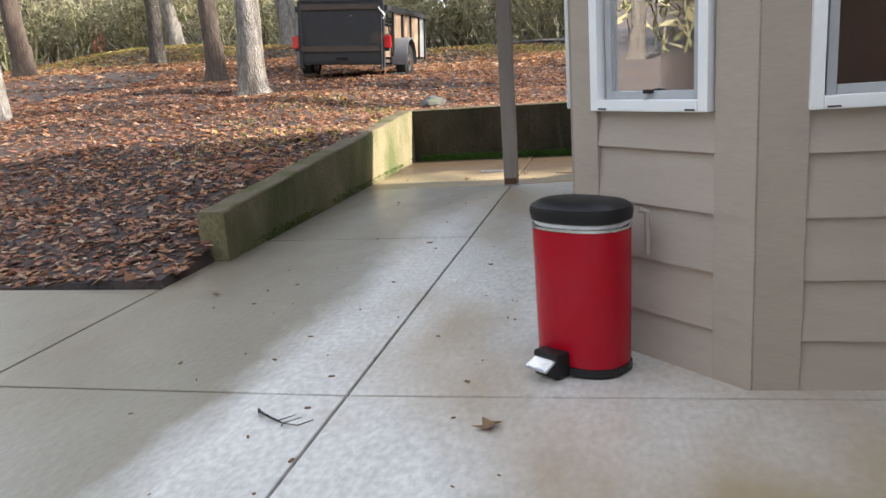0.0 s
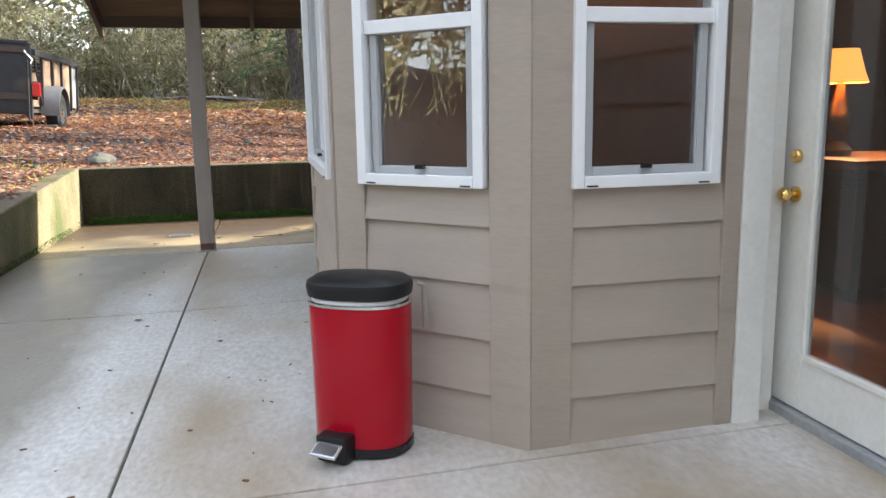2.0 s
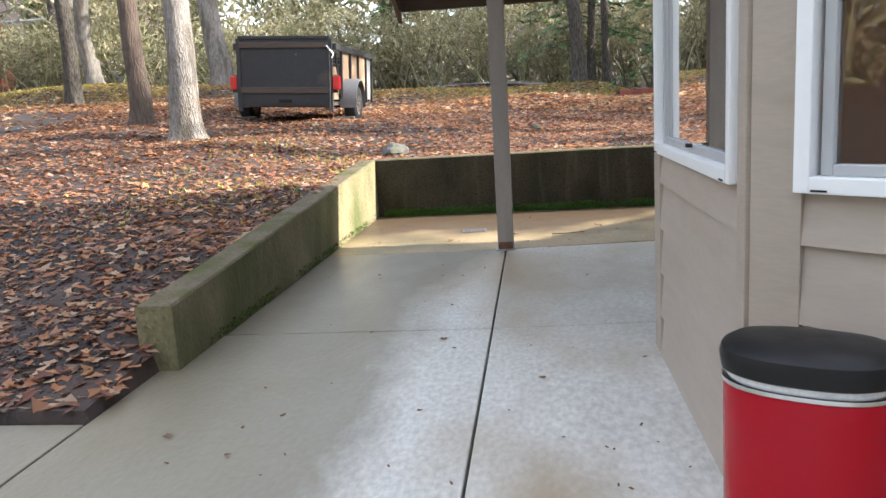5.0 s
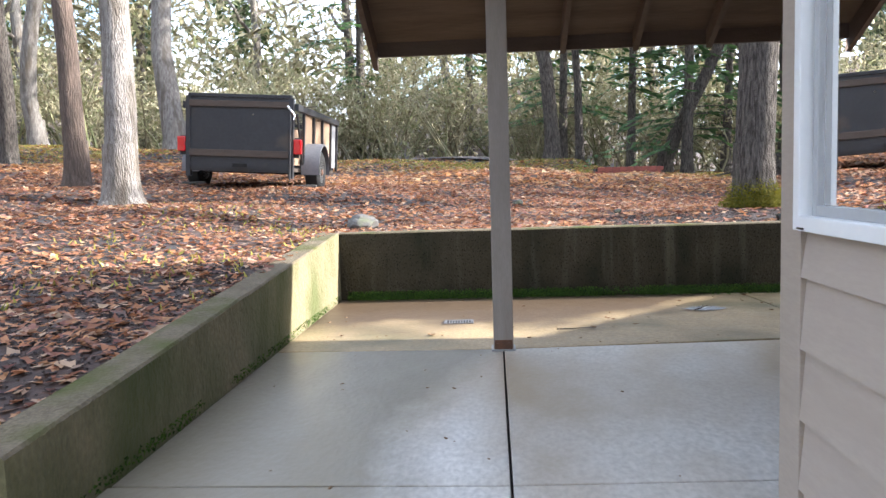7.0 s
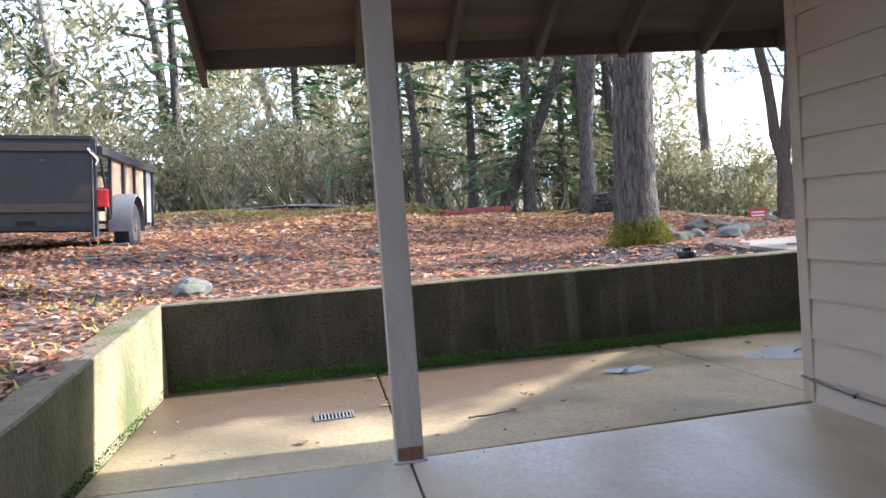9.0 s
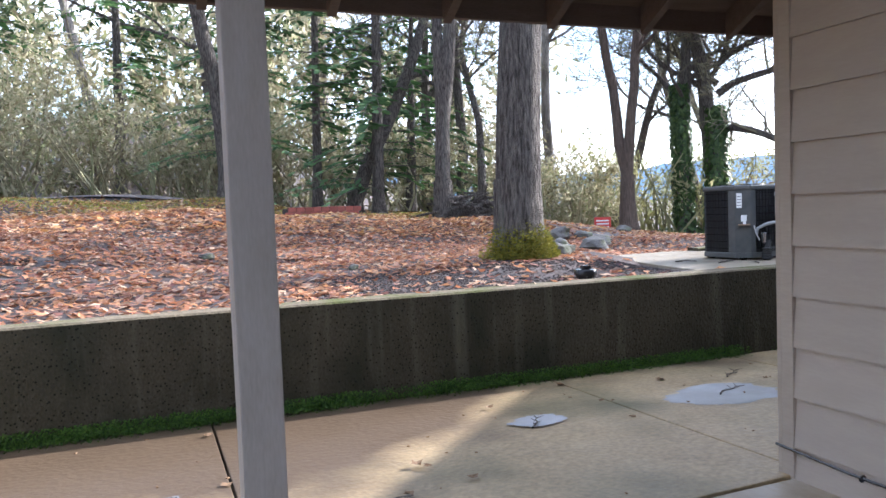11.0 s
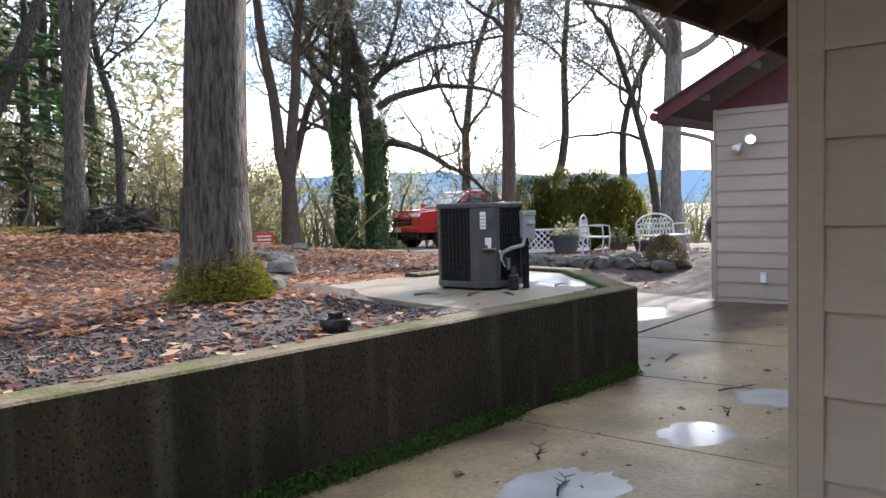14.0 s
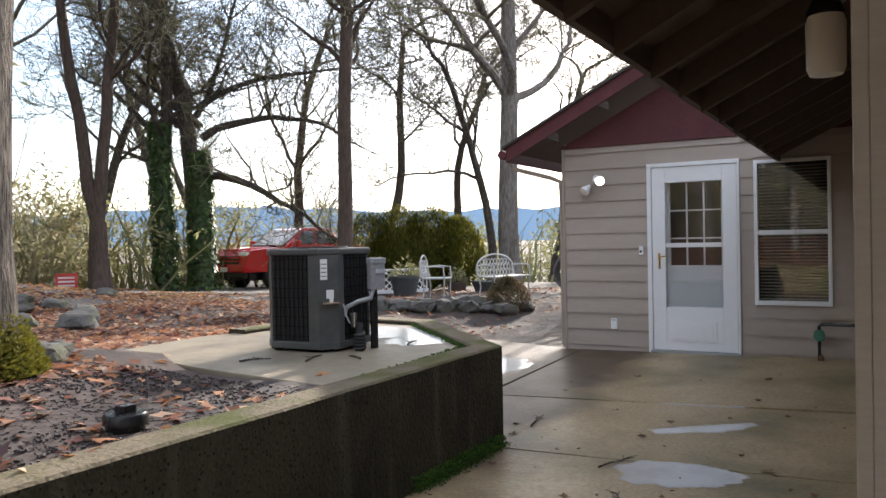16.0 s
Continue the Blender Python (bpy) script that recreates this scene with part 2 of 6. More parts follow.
M_thicket = mat("lichened thicket", (0.3, 0.3, 0.15), rough=0.95, bump=0.0, island=[(0.20, 0.17, 0.10), (0.36, 0.32, 0.19), (0.50, 0.45, 0.29), (0.25, 0.27, 0.12), (0.58, 0.53, 0.37)])
M_hedge = mat("conifer hedge foliage", (0.1, 0.12, 0.02), rough=0.85, bump=0.0, island=[(0.07, 0.085, 0.014), (0.20, 0.20, 0.026), (0.38, 0.34, 0.045)])
M_leaves = mat("fallen leaves", (0.3, 0.14, 0.08), rough=0.75, bump=0.0, island=[(0.15, 0.06, 0.05), (0.42, 0.17, 0.08), (0.58, 0.31, 0.15), (0.27, 0.115, 0.09), (0.66, 0.46, 0.30), (0.08, 0.042, 0.048), (0.50, 0.22, 0.095), (0.20, 0.085, 0.07)])
# lighter copy of the leaf colours: sunlight on the upper yard painted in
M_leaves_far = mat("fallen leaves with painted sunlight", (0.4, 0.22, 0.11), rough=0.75, bump=0.0, island=[(0.24, 0.10, 0.06), (0.56, 0.25, 0.10), (0.70, 0.42, 0.18), (0.40, 0.17, 0.09), (0.74, 0.55, 0.33), (0.17, 0.075, 0.055), (0.62, 0.34, 0.12)])
M_dry = mat("curled dry leaf", (0.20, 0.12, 0.06), (0.12, 0.07, 0.035), 20.0, 0.8, 0.2)
M_soil = mat("leaf-strewn soil", (0.066, 0.042, 0.034), (0.034, 0.024, 0.021), 5.0, 0.95, 0.8, stain=(0.033, 0.029, 0.028), stain_scale=0.55, stain_at=(0.45, 0.62), fine=6.0)
M_gravel = mat("grey gravel", (0.12, 0.104, 0.097), (0.07, 0.06, 0.056), 20.0, 0.9, 0.8, fine=5.0)
M_grit = mat("dark crushed stone", (0.075, 0.058, 0.054), (0.035, 0.027, 0.026), 30.0, 0.9, 0.4)
M_grass = mat("short winter grass", (0.2, 0.2, 0.04), rough=0.9, bump=0.0, island=[(0.30, 0.27, 0.05), (0.46, 0.40, 0.09), (0.24, 0.27, 0.06)])
M_rock = mat("grey field rock", (0.115, 0.108, 0.10), (0.05, 0.046, 0.042), 6.0, 0.9, 0.6, stain=(0.10, 0.11, 0.06), stain_scale=4.0)
M_acpaint = mat("grey-green enamel", (0.062, 0.066, 0.066), (0.05, 0.054, 0.054), 3.0, 0.45, 0.05, stain=(0.08, 0.08, 0.076), stain_scale=5.0)
M_coil = mat("black condenser fins", (0.006, 0.006, 0.007), rough=0.6, bump=0.3, scale=30)
M_galv = mat("galvanised grey", (0.36, 0.37, 0.38), rough=0.45, bump=0.08, metal=0.3)
M_paper = plain("paper label", (0.72, 0.72, 0.70), 0.7)
M_ink = plain("dark print", (0.08, 0.08, 0.09), 0.7)
M_truck = plain("red car paint", (0.44, 0.005, 0.009), 0.22, coat=0.8)
M_tglass = plain("dark car glass", (0.02, 0.025, 0.03), 0.05, coat=0.5)
M_lampglass = plain("frosted jar glass", (0.80, 0.78, 0.72), 0.35)
M_brickred = mat("red brick", (0.25, 0.07, 0.05), (0.18, 0.055, 0.04), 8.0, 0.85, 0.3, vary=0.15)
M_copper = mat("green valve paint", (0.05, 0.20, 0.14), rough=0.5, bump=0.1)
M_wood_in = mat("warm wood panelling", (0.12, 0.05, 0.02), (0.085, 0.034, 0.014), 3.0, 0.5, 0.06, stretch=(4, 4, 0.6))
M_wood_fl = mat("warm hardwood floor", (0.30, 0.13, 0.055), (0.22, 0.09, 0.035), 3.0, 0.35, 0.06, stretch=(5, 0.7, 1))
M_dark_in = mat("dark furniture", (0.035, 0.025, 0.02), rough=0.6, bump=0.05)
M_shade = plain("glowing lamp shade", (1.0, 0.36, 0.07), 0.8, emit=0.4)
M_blind = mat("tan slat", (0.45, 0.38, 0.30), rough=0.6, bump=0.03)
# air haze is part of this blue base colour
M_hill = plain("far hills with painted haze", (0.20, 0.30, 0.42), 1.0)
M_hose = mat("grey hose", (0.16, 0.16, 0.17), rough=0.6, bump=0.1)
M_terra = mat("brown planter", (0.10, 0.07, 0.055), rough=0.7, bump=0.2)
M_bronze = mat("dark planter", (0.07, 0.075, 0.08), rough=0.6, bump=0.2)
M_iron = mat("white painted iron", (0.55, 0.55, 0.53), rough=0.5, bump=0.1)
# pale grey for drying patches, and for one spot of painted glare
M_pale_patch = mat("pale silty drying patch", (0.50, 0.50, 0.50), (0.40, 0.39, 0.37), 3.0, 0.16, 0.0, grain=0.12)
M_glass = plain("window glass", (0.95, 0.97, 0.97), 0.0, trans=1.0, ior=1.5)
M_signr = plain("red sign board", (0.55, 0.06, 0.05), 0.6)


# ---- mesh helpers ----
class Geo:
    """Collects faces for one mesh."""

    def __init__(self):
        self.v, self.f = [], []

    def add(self, vs, fs):
        o = len(self.v)
        self.v += [tuple(p) for p in vs]
        self.f += [tuple(i + o for i in q) for q in fs]
        return self

    def box(self, x0, x1, y0, y1, z0, z1, m=None):
        vs = [Vector((x, y, z)) for z in (z0, z1) for y in (y0, y1) for x in (x0, x1)]
        if m is not None:
            vs = [m @ v for v in vs]
        return self.add(vs, [(0, 2, 3, 1), (4, 5, 7, 6), (0, 1, 5, 4), (2, 6, 7, 3), (0, 4, 6, 2), (1, 3, 7, 5)])

    def tube(self, pts, radii, n=6, cap=True):
        pts = [Vector(p) for p in pts]
        if not isinstance(radii, (list, tuple)):
            radii = [radii] * len(pts)
        vs, fs = [], []
        d = (pts[1] - pts[0]).normalized()
        a = d.orthogonal().normalized()
        for k, p in enumerate(pts):
            t = (pts[min(k + 1, len(pts) - 1)] - pts[max(k - 1, 0)])
            t = t.normalized() if t.length > 1e-9 else d
            a = (a - t * a.dot(t))
            a = a.normalized() if a.length > 1e-6 else t.orthogonal().normalized()
            b = t.cross(a)
            for i in range(n):
                w = 2 * math.pi * i / n
                vs.append(p + (a * math.cos(w) + b * math.sin(w)) * radii[k])
        for k in range(len(pts) - 1):
            for i in range(n):
                j = (i + 1) % n
                fs.append((k * n + i, k * n + j, (k + 1) * n + j, (k + 1) * n + i))
        if cap:
            fs.append(tuple(range(n - 1, -1, -1)))
            fs.append(tuple((len(pts) - 1) * n + i for i in range(n)))
        return self.add(vs, fs)

    def prism(self, poly, z0, z1, m=None):
        """A polygon in x, y pushed from z0 to z1 (z1 may be a list)."""
        n = len(poly)
        tops = z1 if isinstance(z1, (list, tuple)) else [z1] * n
        vs = [Vector((x, y, z0)) for x, y in poly] + [Vector((p[0], p[1], t)) for p, t in zip(poly, tops)]
        if m is not None:
            vs = [m @ v for v in vs]
        return self.add(vs, [tuple(range(n - 1, -1, -1)), tuple(range(n, 2 * n))] + [(i, (i + 1) % n, (i + 1) % n + n, i + n) for i in range(n)])

    def lathe(self, prof, n=20, sx=1.0, sy=1.0, m=None):
        vs, fs = [], []
        for r, z in prof:
            for i in range(n):
                w = 2 * math.pi * i / n
                vs.append(Vector((r * math.cos(w) * sx, r * math.sin(w) * sy, z)))
        if m is not None:
            vs = [m @ v for v in vs]
        for k in range(len(prof) - 1):
            for i in range(n):
                j = (i + 1) % n
                fs.append((k * n + i, k * n + j, (k + 1) * n + j, (k + 1) * n + i))
        fs.append(tuple(range(n - 1, -1, -1)))
        fs.append(tuple((len(prof) - 1) * n + i for i in range(n)))
        return self.add(vs, fs)

    def mesh(self, name, material, smooth=False, bevel=0.0):
        me = bpy.data.meshes.new(name)
        me.from_pydata(self.v, [], self.f)
        if bevel:
            bm = bmesh.new()
            bm.from_mesh(me)
            bmesh.ops.recalc_face_normals(bm, faces=bm.faces)
            bmesh.ops.bevel(bm, geom=[e for e in bm.edges if len(e.link_faces) == 2 and e.calc_face_angle(0) > 0.6], offset=bevel, segments=2, profile=0.6, affect="EDGES", clamp_overlap=True)
            bm.to_mesh(me)
            bm.free()
        if smooth:
            me.shade_smooth()
            if hasattr(me, "set_sharp_from_angle"):
                me.set_sharp_from_angle(angle=radians(40))
        me.materials.append(material)
        return me


def part(name, geo, material, parent=None, label="", smooth=False, bevel=0.0):
    ob = new(name, geo.mesh(name, material, smooth, bevel))
    ob.parent = parent
    if label:
        ob["label"] = label
    return ob


def thing(name, label, category, group="", kind="", at=(0, 0, 0)):
    ob = new(name)
    ob.empty_display_size = 0.1
    return tagged(ob, label, category, group, kind)


def struct(name, geo, material, label, smooth=False, bevel=0.0, top=None):
    ob = part(name, geo, material, None, "", smooth, bevel)
    if top:
        ob.data.materials.append(top)
        for p in ob.data.polygons:
            p.material_index = 1 if abs(p.normal.z) > 0.5 else 0
    return tagged(ob, label, name.split("_")[0], kind="structure")


# ---- the lie of the land ----
LAND = [(-1.8, -3.45, .03), (-1.8, -1, .42), (-1.8, 1, .57), (-1.7, 2.6, .65), (0, 2.6, .65), (2, 2.6, .65), (4, 2.6, .62), (-2.8, -3.65, -.01), (-4.2, -3.65, 0.0), (-1.85, -2.7, .2), (-6, -4, .12),
        (-10, -4, .5), (3.0, 4.1, .74), (3.6, 4.6, .73), (-3, 7.3, 1.09), (-4.6, 7, 1.2), (-4.4, 4.1, .93), (-6, 5.6, 1.2), (-6.8, 11, 1.65), (0, 12, 1.36), (3, 13, 1.17), (1.7, 17.6, 1.66), (3.9, 17.3, 1.3), (5.2, 16.2, 1.08), (-8.3, 14.6, 2.1), (-13.5, 17, 2.5), (-10.9, 11.6, 1.75), (-3.5, 15.5, 1.72),
        (5.4, 12, 1.0), (-1.3, 20, 1.85), (-10, 18, 2.3), (13.1, 17, .31), (15.5, 17.4, .15), (16.3, 16.6, .1), (14, 10, .2), (17.6, 15.2, .02), (18, 10.4, .1), (21, 17, -.03), (19.5, 20.5, -.2), (8, 8, .6), (14, 8, .25), (6.5, 5.4, .55), (8.3, 4.2, -.03), (8.8, 5.6, 0), (11, 4.4, 0),
        (7.4, 3.2, -.05), (20, 16, 0), (30, 12, -1), (30, 30, -4), (0, 40, 4.0), (-30, 30, 6), (60, 60, -14), (-20, 0, 1.2), (90, 20, -16), (4.7, 3.6, .585), (5.4, 4.2, .585), (5.3, 3.1, .585), (6.2, 3.7, .585), (0, 60, 9), (-40, 60, 13), (-60, 20, 9), (0, 130, 17), (-120, 80, 20), (-150, 0, 14), (-45, -20, 4), (-3, -12, -.05), (-12, -14, .2), (4, -18, 0), (25, -10, 0)]
LP = np.array(LAND)


def land(x, y):
    d2 = (LP[:, 0] - x) ** 2 + (LP[:, 1] - y) ** 2 + 0.15
    w = d2 ** -1.6
    return float((w * LP[:, 2]).sum() / w.sum())


def low(x, y):
    """Under the patio, the house or the walk beside it."""
    if x > 30 or y < -14:
        return False
    if -3.62 < y < 2.4:
        return x > -1.66
    if y <= -3.62:
        return x > -4.4
    if x < 6.9:
        return x > 5.65 and y < 2.4 + (x - 5.65)
    return x < 9.4 and y < 6.3 or 9.4 <= x < 16 and y < 3.2


def ground(x, y):
    return -0.25 if low(x, y) else land(x, y)


# ---- ground ----
def lines(a, b, near0, near1, fine, coarse):
    out, v = [], a
    while v < b:
        out.append(v)
        v += fine if near0 <= v < near1 else max(fine, min(coarse, 0.14 * min(abs(v - near0), abs(v - near1)) + fine))
    return out + [b]


gx = sorted(set([round(v, 3) for v in lines(-420, 420, -20, 24, 0.4, 30)] + [-1.72, -1.6, 5.6, 5.72, 9.35, 9.45]))
gy = sorted(set([round(v, 3) for v in lines(-300, 420, -5, 22, 0.4, 30)] + [2.36, 2.46, -3.66, -3.58]))
g = Geo()
for yy in gy:
    for xx in gx:
        z = ground(xx, yy)
        if z > -0.2:
            z += 0.035 * noise.noise(Vector((xx * 1.1, yy * 1.1, 0))) * min(1, max(0, abs(xx) - 1) * .3 + max(0, yy - 2.5) * .5)
        g.v.append((xx, yy, z))
nx = len(gx)
for j in range(len(gy) - 1):
    for i in range(nx - 1):
        g.f.append((j * nx + i, j * nx + i + 1, (j + 1) * nx + i + 1, (j + 1) * nx + i))
ground_ob = tagged(part("ground", g, M_soil, smooth=True), "brown soil and leaf litter rising to the woods", "ground", kind="structure")

# gravel drive along the edge of the woods
g = Geo()
drive = [(-30 + k * .5, 19.2 + .9 * math.cos((k * .5 - 24) * .12)) for k in range(0, 81)]
OFF = [-1.6 + .4 * j for j in range(9)]
for k, (x, y) in enumerate(drive):
    for off in OFF:
        g.v.append((x, y + off, land(x, y + off) + 0.05))
    if k:
        for j in range(8):
            q = k * 9 + j
            g.f.append((q - 9, q, q + 1, q - 8))
tagged(part("road", g, M_gravel, smooth=True), "narrow grey gravel drive at the edge of the woods", "road", kind="structure")
g = Geo()
for k in range(13):
    for j in range(13):
        x, y = 7 + k * 1.6, 8.2 + j * .8 + k * .55
        g.v.append((x, y, land(x, y) + 0.02))
for k in range(12):
    for j in range(12):
        g.f.append((k * 13 + j, (k + 1) * 13 + j, (k + 1) * 13 + j + 1, k * 13 + j + 1))
tagged(part("gravel_lot", g, M_gravel, smooth=True), "grey gravel parking area with scattered leaves", "gravel", kind="structure")

# ---- patio slabs ----
pavement = tagged(part("pavement", Geo().box(-4.4, 9.5, -12, 2.4, -0.3, -0.06).box(5.7, 9.5, 2.4, 3.2, -0.3, -0.06), M_gravel), "dark packed base under the patio slabs", "pavement", kind="structure")
J = 0.006


def slope(x, y):
    """The slabs fall away from the house and from the gable wing."""
    z = 0.0235 * min(max(x, 0.0), 2.4) * (1.0 if y <= 0 else max(0.0, 1 - y / 2.31))
    return z + max(0.0, min(1.0, (x - 7.0) / 2.5)) * 0.075 * (1.0 if y > 0.4 else max(0.0, y / 0.4))


def slab(x0, x1, y0, y1, m, drop=0.0):
    return slab_of([(x0 + J, y0 + J), (x1 - J, y0 + J), (x1 - J, y1 - J), (x0 + J, y1 - J)], m, drop)


def slab_of(poly, m, drop=0.0):
    return part("slab", Geo().prism(poly, -0.09, [slope(x, y) - drop for x, y in poly]), m, pavement, bevel=0.006)


for y0, y1 in ((-2.36, 0), (-5.075, -2.36), (-7.78, -5.075), (-10.48, -7.78)):
    left = -1.575 if y0 > -3 else -1.69
    slab(left, 0, y0, y1, M_slab)
    slab(0, 3.0, y0, y1, M_slab)
    if y0 < -3.63:
        slab(-4.4, -1.69, y0, min(y1, -3.63), M_slab)
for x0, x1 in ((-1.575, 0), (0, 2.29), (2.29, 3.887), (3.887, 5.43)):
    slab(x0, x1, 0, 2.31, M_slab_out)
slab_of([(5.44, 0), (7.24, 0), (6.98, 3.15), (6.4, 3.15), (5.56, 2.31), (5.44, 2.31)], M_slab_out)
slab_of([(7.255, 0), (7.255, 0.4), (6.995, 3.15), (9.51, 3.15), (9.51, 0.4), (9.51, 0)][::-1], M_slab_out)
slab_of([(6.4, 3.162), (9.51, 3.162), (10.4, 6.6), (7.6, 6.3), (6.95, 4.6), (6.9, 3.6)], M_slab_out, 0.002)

# ---- retaining walls ----
n_seg = 14
vs = []
for k in range(n_seg + 1):
    y = -2.97 + (2.3 + 2.97) * k / n_seg
    z = 0.345 + (0.675 - 0.345) * k / n_seg + 0.008 * noise.noise(Vector((0, y * 2, 3)))
    vs += [(-1.575, y, -0.2), (-1.575, y, z - .012), (-1.587, y, z), (-1.763, y, z), (-1.775, y, z - .012), (-1.775, y, -0.2)]
fs = [(0, 1, 2, 3, 4, 5), tuple(n_seg * 6 + i for i in (5, 4, 3, 2, 1, 0))]
for k in range(n_seg):
    for i in range(5):
        fs.append((k * 6 + i, (k + 1) * 6 + i, (k + 1) * 6 + i + 1, k * 6 + i + 1))
struct("wall_west", Geo().add(vs, fs), M_wallc1, "low mossy concrete retaining wall with a sloping top", top=M_cap)


def ribbon(path, thick, z0, ztop, mat_, name, label):
    """A wall with mitred corners along a path, its thickness to the left of the way."""
    pts = [Vector((p[0], p[1])) for p in path]
    outs = []
    for k, p in enumerate(pts):
        d0 = (pts[k] - pts[k - 1]).normalized() if k else (pts[1] - pts[0]).normalized()
        d1 = (pts[k + 1] - pts[k]).normalized() if k < len(pts) - 1 else d0
        n0, n1 = Vector((-d0.y, d0.x)), Vector((-d1.y, d1.x))
        m = (n0 + n1).normalized()
        outs.append(p + m * thick / max(0.3, m.dot(n0)))
    vs, fs = [], []
    for k, (p, o) in enumerate(zip(pts, outs)):
        z = ztop + 0.006 * noise.noise(Vector((p.x * 1.7, p.y * 1.7, 1)))
        i = (o - p).normalized() * .012
        vs += [(p.x, p.y, z0), (p.x, p.y, z - .012), (p.x + i.x, p.y + i.y, z), (o.x - i.x, o.y - i.y, z), (o.x, o.y, z - .012), (o.x, o.y, z0)]
    for k in range(len(pts) - 1):
        for i in range(5):
            fs.append((k * 6 + i, k * 6 + i + 1, (k + 1) * 6 + i + 1, (k + 1) * 6 + i))
    fs += [(5, 4, 3, 2, 1, 0), tuple((len(pts) - 1) * 6 + i for i in range(6))]
    return struct(name, Geo().add(vs, fs), mat_, label, top=M_cap)


ribbon([(-1.575 + 0.55 * k, 2.3) for k in range(13)] + [(5.55, 2.3), (6.86, 3.62), (6.93, 4.42), (6.4, 4.85), (5.6, 4.9)], 0.2, -0.2, 0.668, M_wallc, "wall_north", "long dark concrete retaining wall with moss")
pad = tagged(part("equipment_pad", Geo().prism([(4.0, 2.52), (5.46, 2.52), (6.66, 3.7), (6.72, 4.3), (6.3, 4.64), (5.3, 4.95), (4.4, 4.85), (4.15, 3.6)], 0.3, 0.632), M_pad, bevel=0.01), "concrete pad under the air conditioner", "concrete pad", kind="structure")


def tuft(path, n, spread, size, up, name, label, material, base=None):
    """Many small blades strewn along a path."""
    r = random.Random(len(name) + n)
    g = Geo()
    seg = [((Vector(b) - Vector(a)).length, Vector(a), Vector(b)) for a, b in zip(path, path[1:])]
    tot = sum(s[0] for s in seg)
    for _ in range(n):
        q = r.uniform(0, tot)
        for ln, a, b in seg:
            if q <= ln:
                break
            q -= ln
        p = a.lerp(b, q / ln)
        if noise.noise(p * 1.3) < -0.45 + 0.4 * r.random():
            continue
        w = abs(r.gauss(0, 0.5)) * spread
        side = Vector((-(b - a).y, (b - a).x, 0)).normalized()
        h = up * max(0, 1 - w / spread / 1.5) * r.random()
        c = p - side * w + Vector((0, 0, h + 0.004))
        t = Vector((r.uniform(-1, 1), r.uniform(-1, 1), r.uniform(0, 1))).normalized() * size * r.uniform(.6, 1.3)
        u = t.orthogonal().normalized() * size * .6
        g.add([c - u, c + u, c + t], [(0, 1, 2)])
    return tagged(part(name, g, material), label, "moss", kind="stuff")


tuft([(-1.5, 2.295, 0), (5.5, 2.295, 0)], 30000, 0.06, 0.013, 0.085, "moss_strip", "bright green moss along the foot of the wall", M_moss)
tuft([(-1.57, -2.6, 0), (-1.57, 2.2, 0)], 6000, -0.06, 0.014, 0.06, "moss_edge", "green moss along the foot of the low wall", M_moss)
tuft([(4.1, 2.53, .632), (4.9, 2.55, .632), (5.5, 2.6, .632), (6.6, 3.7, .632)], 2600, 0.09, 0.014, 0.02, "moss_pad", "green moss on the edge of the pad", M_moss)

# ---- house: main block, bay, roof ----
HX, HY = 2.214, 0.048   # corner of the house
WD = 2.54              # plane of the glazed door's wall


def plank_wall(parent, a, b, z0, z1, step, first, mat_, n_out, thick=0.012):
    """Lapped boards between two points of the plan, each a wedge, lower edge proud."""
    a, b = Vector((*a, 0)), Vector((*b, 0))
    n = Vector((*n_out, 0)).normalized()
    z = first
    edges = [z0]
    while z < z1 - 0.01:
        if z > z0 + 0.01:
            edges.append(z)
        z += step
    edges.append(z1)
    for lo, hi in zip(edges, edges[1:]):
        up = Vector((0, 0, 1))
        q = []
        for p in (a, b):
            q += [p + up * lo, p + n * (thick + .010) + up * lo, p + n * .004 + up * (hi + .002), p + up * (hi + .002)]
        part("board", Geo().add(q, [(0, 1, 2, 3), (7, 6, 5, 4), (1, 5, 6, 2), (0, 4, 5, 1), (3, 2, 6, 7), (0, 3, 7, 4)]), mat_, parent)


def upright(parent, a, b, z0, z1, n_out, thick, mat_=None, name="trim_board"):
    """A flat board standing on the line a-b."""
    a, b, n = Vector((*a, 0)), Vector((*b, 0)), Vector((*n_out, 0)).normalized() * thick
    q = [a, b, b + n, a + n]
    return part(name, Geo().prism([(p.x, p.y) for p in q], z0, z1), mat_ or M_trim, parent, bevel=0.003)


def wall_piece(g, a, b, z0, z1, t):
    a, b = Vector((*a, 0)), Vector((*b, 0))
    d = (b - a).normalized()
    n = Vector((d.y, -d.x, 0)) * t
    g.prism([(a.x, a.y), (b.x, b.y), ((b - n).x, (b - n).y), ((a - n).x, (a - n).y)], z0, z1)


def wall_with_hole(g, a, b, z0, z1, t, s0, s1, h0, h1):
    """A wall from a to b with one opening s0..s1 along it and h0..h1 high; outside lies to the right of the way."""
    a2, b2 = Vector(a), Vector(b)
    d = (b2 - a2).normalized()
    p0, p1 = a2 + d * s0, a2 + d * s1
    wall_piece(g, a, tuple(p0), z0, z1, t)
    wall_piece(g, tuple(p1), b, z0, z1, t)
    if h0 > z0:
        wall_piece(g, tuple(p0), tuple(p1), z0, h0, t)
    wall_piece(g, tuple(p0), tuple(p1), h1, z1, t)


BA, BB, BC, BD = (0.865, -2.76), (0.865, -4.385), (1.462, -4.982), (2.40, -4.982)
CEIL = 2.5
house = tagged(new("house"), "taupe lap-sided single-storey house with white windows", "house")
